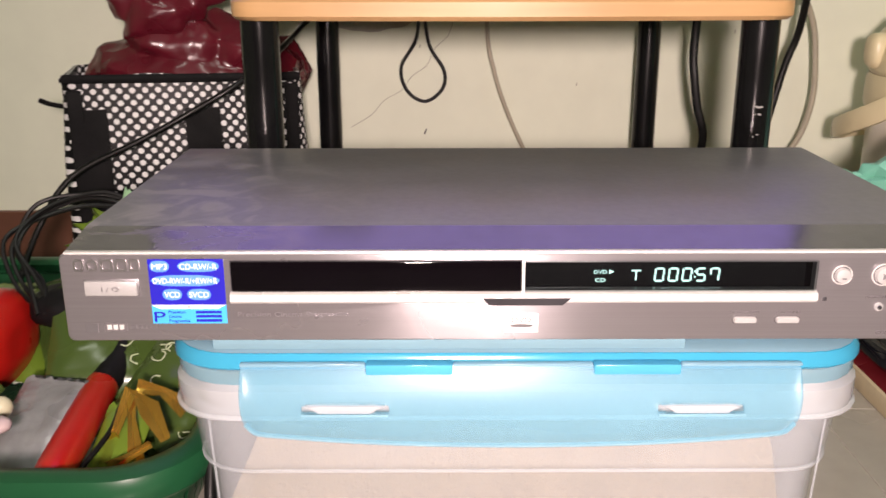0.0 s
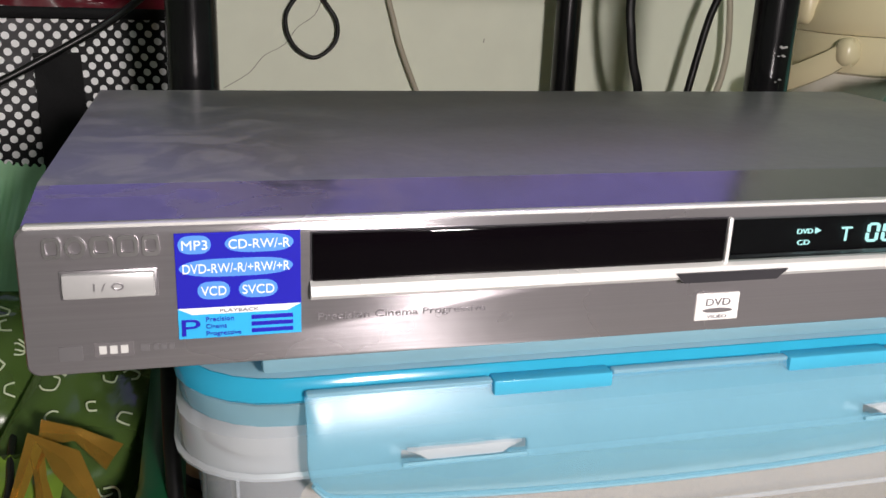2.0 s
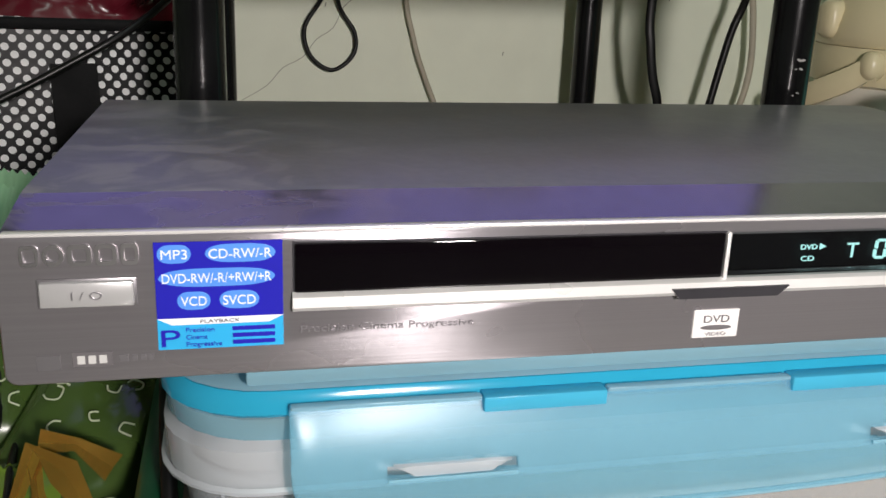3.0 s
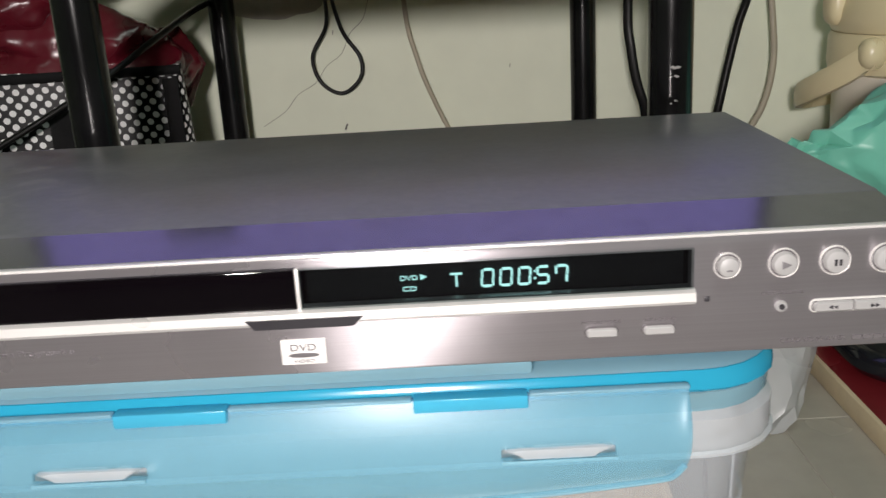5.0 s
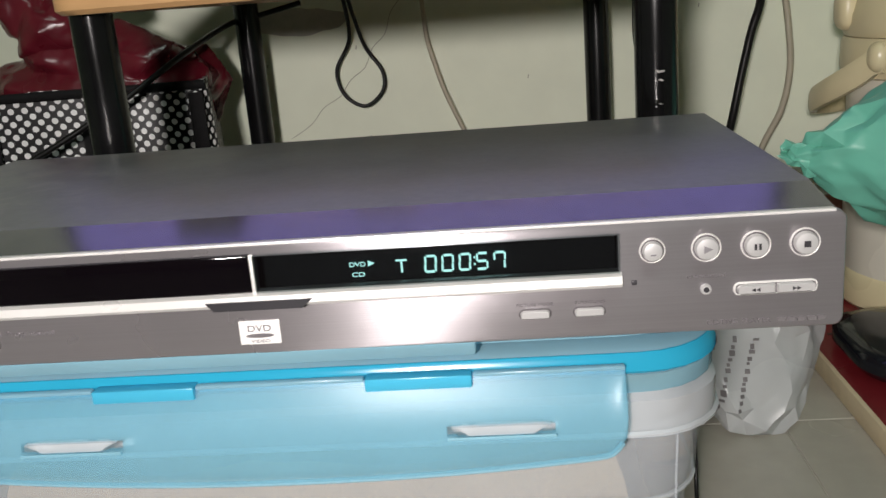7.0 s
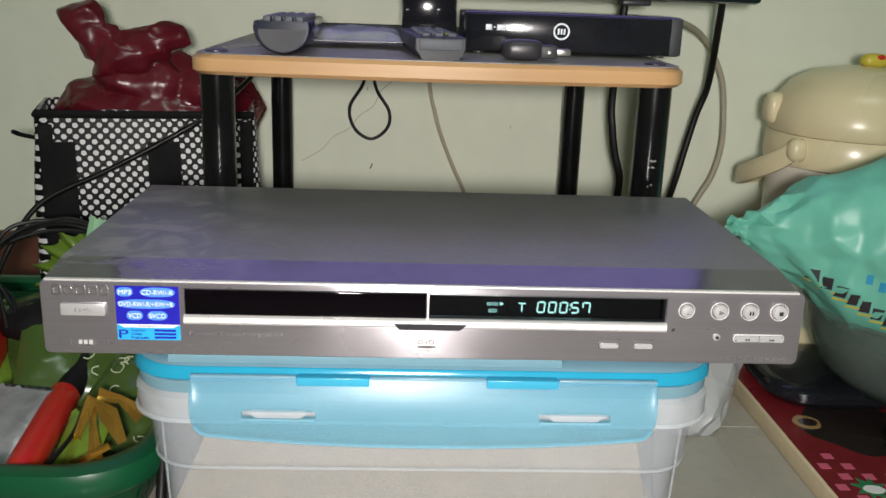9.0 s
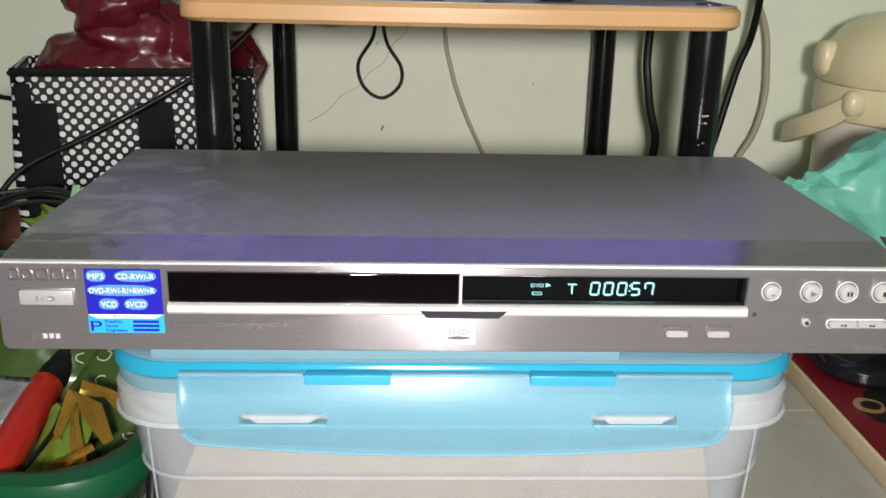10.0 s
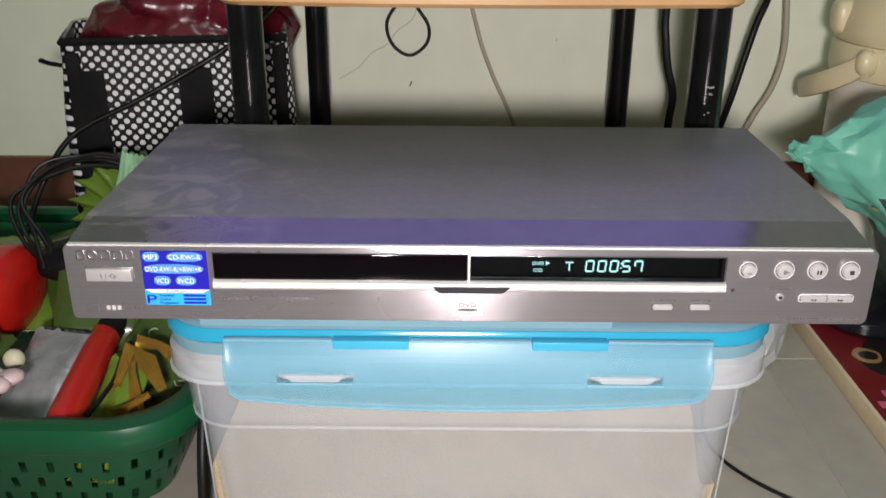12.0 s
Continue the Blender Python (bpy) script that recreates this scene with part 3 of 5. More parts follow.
    def pill(x0, x1, z0, z1, y0, r0, r1):
        """Button plate whose two ends are rounded by r0 and r1."""
        rings = []
        for y, ins in ((0.001, 0), (y0 + 0.0006, 0), (y0, 0.0005)):
            ring = []
            for cx, cz, a0, rr in ((x0, z0, 180, r0), (x1, z0, 270, r1), (x1, z1, 0, r1), (x0, z1, 90, r0)):
                rr = max(rr, 0.0003)
                ox, oz = cx + (rr if cx == x0 else -rr), cz + (rr if cz == z0 else -rr)
                for k in range(7):
                    a = radians(a0 + 15 * k)
                    px, pz = ox + rr * math.cos(a), oz + rr * math.sin(a)
                    ring.append((min(max(px, x0 + ins), x1 - ins), y, min(max(pz, z0 + ins), z1 - ins)))
            rings.append(ring)
        return loft(rings)

    part("skip_frame", pill(0.1765, 0.2068, 0.2184, 0.2238, -0.0005, 0.0028, 0.0028), ALU_BRIGHT, front, "bright raised surround")
    part("skip_groove", pill(0.1771, 0.2062, 0.2189, 0.2233, -0.0008, 0.0023, 0.0023), INK, front, "dark groove")
    for a, b_ in ((0.1777, 0.1913), (0.1919, 0.2056)):
        k = part("skip_button", pill(a, b_, 0.2193, 0.2229, -0.0022, 0.0019 if a < 0.183 else 0, 0 if a < 0.183 else 0.0019), BTN, front)
        m0 = (a + b_) / 2
        for d in (-0.0010, 0.0006):
            tip = 1 if a > 0.183 else -1
            part("skip_sign", loft([[(m0 + d - tip * 0.0006, q, 0.2204), (m0 + d + tip * 0.0008, q, 0.2211), (m0 + d - tip * 0.0006, q, 0.2218)] for q in (-0.0026, -0.0022)]), DARK_PLASTIC, k, smooth=0)
    for x in (0.1045, 0.1245):
        part("slot_frame", pill(x - 0.0061, x + 0.0061, 0.2134, 0.2176, -0.0006, 0.0021, 0.0021), INK, front, "dark groove")
        part("mode_button", pill(x - 0.0055, x + 0.0055, 0.2139, 0.2171, -0.0020, 0.0016, 0.0016), BTN, front)
    part("sensor", box(0.1402, 0.1420, -0.0005, 0.001, 0.2248, 0.2266, 0.0002), DARK_PLASTIC, front)
    part("power_frame", box(-0.2045, -0.1785, -0.0005, 0.001, 0.2278, 0.2364, 0.0005), INK_SOFT, front)
    pw = part("power_button", box(-0.2037, -0.1793, -0.0022, 0.001, 0.2285, 0.2357, 0.0007), BTN, front)
    part("power_sign", words("I / O", -0.1955, -0.0026, 0.2309, 0.0022, width=0.008), INK_SOFT, pw, smooth=0)

    # maker's plate: five raised bright letter-like bars
    x = -0.2085
    for k, w in enumerate((0.0058, 0.0064, 0.0070, 0.0066, 0.0056)):
        pw = 1.0 if k == 1 else 0.45
        b2 = loft([[(x + w / 2 + q * (w - 0.001) * math.copysign(abs(math.cos(a)) ** pw, math.cos(a)), y, 0.2430 + q * 0.0060 * math.copysign(abs(math.sin(a)) ** pw, math.sin(a))) for a in [i * math.pi / 14 for i in range(28)]]
                   for q, y in ((0.5, 0.001), (0.5, -0.0008), (0.32, -0.0008), (0.32, 0.001))], cap0=False, cap1=False)
        part("raised_mark", b2, EMBOSS, front, "bright raised mark")
        x += w
    # printed marks
    part("format_plate", box(-0.2062, -0.2000, -0.0003, 0.001, 0.2096, 0.2140), INK_SOFT, front, smooth=0)
    dp = part("sound_plate", box(-0.1968, -0.1862, -0.0003, 0.001, 0.2102, 0.2146), INK, front, smooth=0)
    for k in range(3):
        part("plate_bar", box(-0.1955 + k * 0.0029, -0.1935 + k * 0.0029, -0.0006, 0.0, 0.2112, 0.2136), ALU_BRIGHT, dp, smooth=0)
    part("format_plate", box(-0.1845, -0.1820, -0.0003, 0.001, 0.2112, 0.2134), INK_SOFT, front, smooth=0)
    for k in range(3):
        part("print_bar", box(-0.1810 + k * 0.0022, -0.1795 + k * 0.0022, -0.0003, 0.001, 0.2114, 0.2132), INK_SOFT, front, smooth=0)
    part("feature_print", words("Precision Cinema Progressive", -0.1338, -0.0004, 0.2176, 0.0022, width=0.052), INK_SOFT, front, smooth=0)
    part("button_print", words("PROGRESSIVE", 0.1602, -0.0004, 0.2262, 0.0011, width=0.0140), INK, front, smooth=0)
    part("button_print", words("PICTURE MODE", 0.0976, -0.0004, 0.2187, 0.0011, width=0.0135), INK, front, smooth=0)
    part("button_print", words("SURROUND", 0.1193, -0.0004, 0.2187, 0.0011, width=0.0110), INK, front, smooth=0)
    part("type_print", words("CD/DVD PLAYER", 0.1672, -0.0004, 0.2078, 0.0018, width=0.0230), INK, front, smooth=0)
    for k in range(5):
        part("type_bar", box(0.1925 + k * 0.0036, 0.1954 + k * 0.0036, -0.0004, 0.001, 0.2078, 0.2094), INK, front, smooth=0)
    bp = part("disc_plate", box(-0.0085, 0.0075, -0.0006, 0.001, 0.2092, 0.2188, 0.0003), PLATE, front, "white disc format plate")
    part("plate_word", words("DVD", -0.0050, -0.0009, 0.2145, 0.0026, width=0.0090), INK, bp, smooth=0)
    part("plate_disc", loft([[(-0.0005 + q * math.cos(a), y, 0.2128 + 0.0008 * math.sin(a)) for a in [i * math.pi / 10 for i in range(20)]] for q, y in ((0.0055, -0.0006), (0.0055, -0.0010))]), INK, bp, smooth=0)
    part("plate_word", words("VIDEO", -0.0042, -0.0009, 0.2100, 0.0012, width=0.0074), INK_SOFT, bp, smooth=0)
    return pl, front


def build_sticker(front):
    x0, x1 = -0.1737, -0.1388
    st = part("sticker", box(x0, x1, -0.0005, 0.001, 0.2236, 0.2460), ST_BLUE, front, "blue and cyan paper sticker with white words", smooth=0)
    part("sticker_band", loft([[(x, y, z) for x, z in ((x0, 0.2236), (x0 + 0.004, 0.2216), (x1 - 0.004, 0.2216), (x1, 0.2236))] for y in (-0.0006, 0.001)]), ST_WHITE, st, smooth=0)
    part("sticker_foot", box(x0, x1, -0.00045, 0.001, 0.2142, 0.2236), ST_CYAN, st, smooth=0)
    for text, xa, xb, z in (("MP3", -0.1728, -0.1638, 0.2412), ("CD-RW/-R", -0.1600, -0.1408, 0.2412), ("DVD-RW/-R/+RW/+R", -0.1728, -0.1410, 0.2342),
                            ("VCD", -0.1680, -0.1590, 0.2274), ("SVCD", -0.1565, -0.1455, 0.2274)):
        c, hw = (xa + xb) / 2, (xb - xa) / 2
        part("halo", loft([[(c + hw * math.copysign(abs(math.cos(a)) ** 0.6, math.cos(a)), y, z + 0.0014 + 0.0027 * math.sin(a)) for a in [i * math.pi / 16 for i in range(32)]] for y in (-0.0007, 0.0)]), ST_HALO, st, smooth=0)
        part("sticker_word", words(text, xa + 0.001, -0.0010, z, 0.0028, width=xb - xa - 0.002), ST_WHITE, st, smooth=0)
    part("sticker_word", words("PLAYBACK", -0.1620, -0.0009, 0.2221, 0.0010, width=0.0110), INK, st, smooth=0)
    part("sticker_word", words("P", -0.1728, -0.0008, 0.2152, 0.0052, width=0.0052), ST_BLUE, st, smooth=0)
    for k, wd in enumerate(("Precision", "Cinema", "Progressive")):
        part("sticker_word", words(wd, -0.1660, -0.0008, 0.2194 - k * 0.0022, 0.0014, width=(0.0078, 0.0058, 0.0098)[k]), ST_BLUE, st, smooth=0)
    for k in range(3):
        part("sticker_bar", box(-0.1532, -0.1412, -0.0008, 0.0, 0.2152 + k * 0.0021, 0.2164 + k * 0.0021), ST_BLUE, st, smooth=0)


player, player_front = build_player()
build_sticker(player_front)


# ---------- storage box with rice ----------
SLOTS, SLOT_Z = (-0.0855, 0.0890), 0.1676
HINGE_BLUE = see_through("blue_hinge_plastic", (0.08, 0.56, 0.80), 0.34, 0.25, (0.35, 0.8, 1.0), 0.03)


def build_storage():
    st = thing("storage_box", (0, 0.12, 0), "milky clear plastic food box with a blue snap lid", "storage box")
    rings = []
    outer = ((0.0, 0.017), (0.004, 0.0115), (0.118, 0.0065), (0.121, 0.0040), (0.125, 0.0034), (0.160, 0.0005))
    for z, ins in outer:
        rings.append(round_rect(-0.1735 + ins, 0.1755 - ins, 0.018 + ins, 0.232 - ins, z, 0.030))
    for z, ins in outer[::-1]:
        rings.append(round_rect(-0.1715 + ins, 0.1735 - ins, 0.020 + ins, 0.230 - ins, max(z, 0.003), 0.028))
    part("tub", loft(rings), BOX_CLEAR, st, "milky translucent tub")
    for x in (-0.1585, 0.1605):
        part("corner_rib", tube([(x, 0.0235, 0.155), (x * 0.97, 0.027, 0.010)], 0.0007, 6, 4), BOX_CLEAR, st)
    part("step_ridge", loft([round_rect(-0.1735 - o, 0.1755 + o, 0.018 - o, 0.232 + o, z, 0.031) for o, z in ((-0.0044, 0.1205), (-0.0032, 0.1210), (-0.0030, 0.1220), (-0.0042, 0.1226))], False, False), BOX_RIM, st, "raised milky ridge")
    rim = [round_rect(-0.170 - o, 0.172 + o, 0.020 - o, 0.232 + o, z, 0.032) for o, z in ((0.0, 0.157), (0.006, 0.156), (0.0075, 0.160), (0.0075, 0.172), (0.004, 0.175), (-0.002, 0.174), (-0.002, 0.157))]
    part("tub_rim", loft(rim, False, False), BOX_RIM, st, "thick milky rim")
    part("rim_bead", loft([round_rect(-0.170 - o, 0.172 + o, 0.020 - o, 0.232 + o, z, 0.034) for o, z in ((0.0070, 0.1560), (0.0088, 0.1568), (0.0090, 0.1580), (0.0078, 0.1590))], False, False), BOX_RIM, st, "bright rounded bead under the rim")
    lid = [round_rect(-0.170 - o, 0.172 + o, 0.020 - o, 0.232 + o, z, 0.034) for o, z in
           ((-0.004, 0.1838), (0.0070, 0.1838), (0.0080, 0.1850), (0.0078, 0.1892), (0.0060, 0.1922))]
    lid_ob = part("lid", loft(lid), LID_BLUE, st, "translucent blue lid")
    part("lid_skirt", loft([round_rect(-0.170 - o, 0.172 + o, 0.020 - o, 0.232 + o, z, 0.034) for o, z in ((-0.003, 0.1752), (0.0060, 0.1752), (0.0066, 0.1765), (0.0066, 0.1828), (0.0050, 0.1836))], False, False), LID_SKIRT, lid_ob, "milky pale skirt")
    part("lid_shoulder", loft([round_rect(-0.170 - o, 0.172 + o, 0.020 - o, 0.232 + o, z, 0.034) for o, z in ((0.0058, 0.1924), (0.0042, 0.1938), (-0.002, 0.1950), (-0.006, 0.1955))]), LID_SKIRT, lid_ob, "milky pale shoulder of the lid")
    part("lid_panel", loft([round_rect(-0.168 - o, 0.170 + o, 0.023 - o, 0.230 + o, z, 0.032) for o, z in ((0, 0.1956), (0.0005, 0.2000), (-0.001, 0.2035), (-0.004, 0.205))]), LID_SKIRT, lid_ob, "raised pale lid panel")
    part("lid_strip", box(-0.150, 0.081, 0.0100, 0.0225, 0.1958, 0.2030, 0.0016), LID_SKIRT, lid_ob, "pale strip under the player")
    # front snap flap: a curved plate that hangs from the lid's edge, with two slots
    flap = part("flap", flap_mesh(), LID_PALE, st, "pale blue snap flap")
    # thin paler tube along the flap's lower edge: its highlight as a shape
    edge = []
    for i in range(25):
        s = i / 24 * 2 - 1
        u = 0.985 * s * (1.35 - 0.35 * s * s)
        corner = max(0, abs(u) - 0.93) / 0.07
        drop = 0.0400 - 0.0060 * abs(u) ** 2.2 - 0.013 * (1 - math.sqrt(max(0, 1 - corner ** 2)))
        edge.append((0.0005 + 0.1375 * u, 0.0030 - 0.002 * (1 - u * u), 0.1885 - drop))
    part("flap_edge_highlight", tube(edge, 0.0012, 8, 3), LID_SKIRT, flap, "pale tube standing for the highlight on the flap's lower edge")
    # hinge ridges; their pale colour holds the white highlight of the top edge
    for x0, x1 in ((-0.1368, -0.0755), (-0.0325, 0.0358), (0.0790, 0.1380)):
        part("hinge_ridge", box(x0, x1, 0.0062, 0.0100, 0.1882, 0.1900, 0.0008), LID_SKIRT, flap, "hinge ridge with its white highlight put into the pale colour")
    for x0 in (-0.0752, 0.0362):
        part("hinge", box(x0, x0 + 0.0424, 0.0055, 0.0125, 0.1842, 0.1896, 0.0008), HINGE_BLUE, flap, "saturated blue hinge")
    for x in SLOTS:
        # a milky tongue fills the middle of the slot and leaves a dark gap at either end
        shape = [(-0.0135, -0.0014), (0.0135, -0.0014), (0.0158, 0.0002), (0.0195, 0.0020), (0.0150, 0.0025), (-0.0150, 0.0025), (-0.0195, 0.0020), (-0.0158, 0.0002)]
        part("slot_tongue", loft([[(x + k * px, y, SLOT_Z + k * pz) for px, pz in shape] for k, y in ((0.93, 0.0002), (1.0, 0.0008), (1.0, 0.0040))]), BOX_RIM, flap, "milky locking tongue")
        part("slot_lip", tube([(x + 0.0212 * q, -0.0002, SLOT_Z - 0.0023) for q in (-1, -0.5, 0, 0.5, 1)], 0.0007, 6, 4), LID_SKIRT, flap, "pale raised lip")
    # bulk rice inside
    bm = bmesh.new()
    n, m_ = 80, 24
    top = {}
    for i in range(n + 1):
        for j in range(m_ + 1):
            x = -0.159 + 0.318 * i / n
            y = 0.034 + 0.184 * j / m_
            ragged = 0.010 * noise.noise(Vector((x * 22, y * 22, 5)))
            ex = min(1, max(0, (x + 0.160 + ragged) / 0.030)) * min(1, max(0, (0.147 - x + ragged) / 0.014))
            z = 0.076 + 0.064 * ex + 0.009 * noise.noise(Vector((x * 16, y * 20, 1))) + 0.003 * noise.noise(Vector((x * 60, y * 60, 1)))
            top[i, j] = bm.verts.new((x, y, z))
    for i in range(n):
        for j in range(m_):
            bm.faces.new((top[i, j], top[i + 1, j], top[i + 1, j + 1], top[i, j + 1]))
    low = bmesh.ops.extrude_face_region(bm, geom=bm.faces[:])
    for g in low["geom"]:
        if isinstance(g, bmesh.types.BMVert):
            g.co.z = 0.006
            g.co.x *= 0.96
    solo("rice", bm, RICE, (0, 0.12, 0.006), "heap of pale rice filling the clear plastic box", "rice", kind="stuff")


def flap_mesh():
    nx, nz = 240, 48
    x0, x1 = -0.137, 0.138
    bm = bmesh.new()
    grid = {}
    for i in range(nx + 1):
        s = i / nx * 2 - 1
        u = s * (1.35 - 0.35 * s * s)
        x = (x0 + x1) / 2 + (x1 - x0) / 2 * u
        for j in range(nz + 1):
            v = j / nz
            drop = 0.0400 - 0.0060 * abs(u) ** 2.2
            corner = max(0, abs(u) - 0.93) / 0.07
            drop -= 0.013 * (1 - math.sqrt(max(0, 1 - corner ** 2)))
            z = 0.1885 - drop * v
            y = 0.0100 - 0.0085 * math.sin(v * 1.9) - 0.002 * (1 - u * u)
            grid[i, j] = bm.verts.new((x, y, z))
    for i in range(nx):
        for j in range(nz):
            mid = (grid[i, j].co + grid[i + 1, j + 1].co) / 2
            if not any(abs(mid.x - c) < 0.0212 and -0.0020 < mid.z - SLOT_Z < 0.0022 for c in SLOTS):
                bm.faces.new((grid[i, j], grid[i + 1, j], grid[i + 1, j + 1], grid[i, j + 1]))
    ext = bmesh.ops.extrude_face_region(bm, geom=bm.faces[:])
    bmesh.ops.translate(bm, vec=(0, 0.0022, 0), verts=[g for g in ext["geom"] if isinstance(g, bmesh.types.BMVert)])
    return bm


build_storage()


def fuse(lumps, voxel, rounds=2):
    """Several lumps become one closed skin."""
    me = bpy.data.meshes.new("lump")
    bm = bmesh.new()
    for extra in lumps:
        one = bpy.data.meshes.new("lump")
        extra.to_mesh(one)
        extra.free()
        bm.from_mesh(one)
        bpy.data.meshes.remove(one)
    bm.to_mesh(me)
    bm.free()
    tmp = new("lump", me)
    rm = tmp.modifiers.new("skin", "REMESH")
    rm.mode, rm.voxel_size = "VOXEL", voxel
    skin = bpy.data.meshes.new_from_object(tmp.evaluated_get(bpy.context.evaluated_depsgraph_get()))
    bm = bmesh.new()
    bm.from_mesh(skin)
    bpy.data.objects.remove(tmp)
    bpy.data.meshes.remove(skin)
    bpy.data.meshes.remove(me)
    for _ in range(rounds):
        bmesh.ops.smooth_vert(bm, verts=bm.verts, factor=0.5, use_axis_x=True, use_axis_y=True, use_axis_z=True)
    return bm


def stuck_bar(tree, owner, x0, x1, z0, z1, material, label):
    """A small bar of print laid on a bag's front skin."""
    quad = []
    for x, z in ((x0, z0), (x1, z0), (x1, z1), (x0, z1)):
        place, normal, _, _ = tree.ray_cast(Vector((x, -0.3, z)), Vector((0, 1, 0)))
        if place is None:
            return
        quad.append(place + Vector((0, -0.0009, 0)))
    if max(q.y for q in quad) - min(q.y for q in quad) > 0.03:
        return
    part("print_bar", loft([quad, [q + Vector((0, 0.0005, 0)) for q in quad]]), material, owner, label, smooth=0)


# ---------- things on the upper shelf ----------
SHELF = 0.3543
SCREEN = glow("purple_picture", (0.42, 0.34, 1.0), 0.85)
SILVER_FILM = mat("crinkled_silver_film", (0.34, 0.35, 0.36), 0.32, 0.25, vary=0.35, grain=70, bump=0.8, dist=0.003)
NAVY = mat("navy_gloss_plastic", (0.008, 0.012, 0.03), 0.18, vary=0.2, grain=60, bump=0.03)
GREY_KEYS = mat("grey_rubber_keys", (0.09, 0.10, 0.115), 0.5, vary=0.15, grain=80, bump=0.1)
GREY_CASE = mat("dark_slate_plastic", (0.035, 0.037, 0.042), 0.5, vary=0.15, grain=80, bump=0.05)
OLIVE = mat("olive_plastic", (0.10, 0.14, 0.03), 0.4, vary=0.1, grain=60, bump=0)
METAL = mat("nickel", (0.6, 0.58, 0.55), 0.25, 0.9, vary=0.1, grain=60, bump=0.03)


def build_tv():
    tv = thing("television", (0.01, 0.50, SHELF), "flat black television with a lit purple picture on a rack", "television")
    body = part("housing", box(-0.345, 0.350, 0.470, 0.505, 0.403, 0.812, 0.006), TV_BLACK, tv)
    part("screen", box(-0.330, 0.335, 0.4685, 0.4702, 0.424, 0.797), SCREEN, body, "lit screen with a purple picture", smooth=0)
    part("foot_rail", box(0.205, 0.235, 0.472, 0.500, 0.398, 0.404, 0.002), DARK_PLASTIC, body)
    part("neck", box(-0.020, 0.036, 0.480, 0.500, 0.364, 0.410, 0.004), TV_BLACK, tv)
    part("base", loft([round_rect(-0.135 + i, 0.150 - i, 0.440 + i, 0.600 - i, z, 0.03) for i, z in ((0, SHELF), (0, SHELF + 0.008), (0.006, SHELF + 0.012))]), GREY_CASE, tv)


def build_receiver():
    rc = thing("receiver_box", (0.135, 0.385, SHELF), "glossy black satellite receiver box on the grey shelf", "receiver")
    part("case", box(0.036, 0.231, 0.343, 0.432, SHELF + 0.002, 0.3905, 0.0025), TV_BLACK, rc)
    fr = part("front_plate", box(0.040, 0.226, 0.3405, 0.3432, SHELF + 0.004, 0.3890, 0.001), TV_BLACK, rc)
    part("end_cap", box(0.2200, 0.2305, 0.3400, 0.3440, SHELF + 0.003, 0.3897, 0.001), GREY_CASE, rc)
    for k, (a, b_) in enumerate(((0.0545, 0.0600), (0.0615, 0.0630), (0.0645, 0.0725))):
        part("front_mark", box(a, b_, 0.3400, 0.3410, 0.3750 if k != 1 else 0.3770, 0.3800 if k != 1 else 0.3783, 0.0003), ST_WHITE, fr)
    part("front_ring", loft([[(0.122 + q * math.cos(a), y, 0.3755 + q * math.sin(a)) for a in [i * math.pi / 16 for i in range(32)]]
                             for q, y in ((0.0074, 0.3408), (0.0074, 0.3400), (0.0058, 0.3400), (0.0058, 0.3408))], cap0=False, cap1=False), ST_WHITE, fr)
    for k in range(3):
        part("ring_bar", box(0.1186 + k * 0.0026, 0.1202 + k * 0.0026, 0.3400, 0.3408, 0.3730, 0.3780), ST_WHITE, fr, smooth=0)
    for x in (0.05, 0.215):
        part("foot", lathe([(0.006, SHELF), (0.006, SHELF + 0.0024)], (x, 0.36), 14), DARK_PLASTIC, rc)


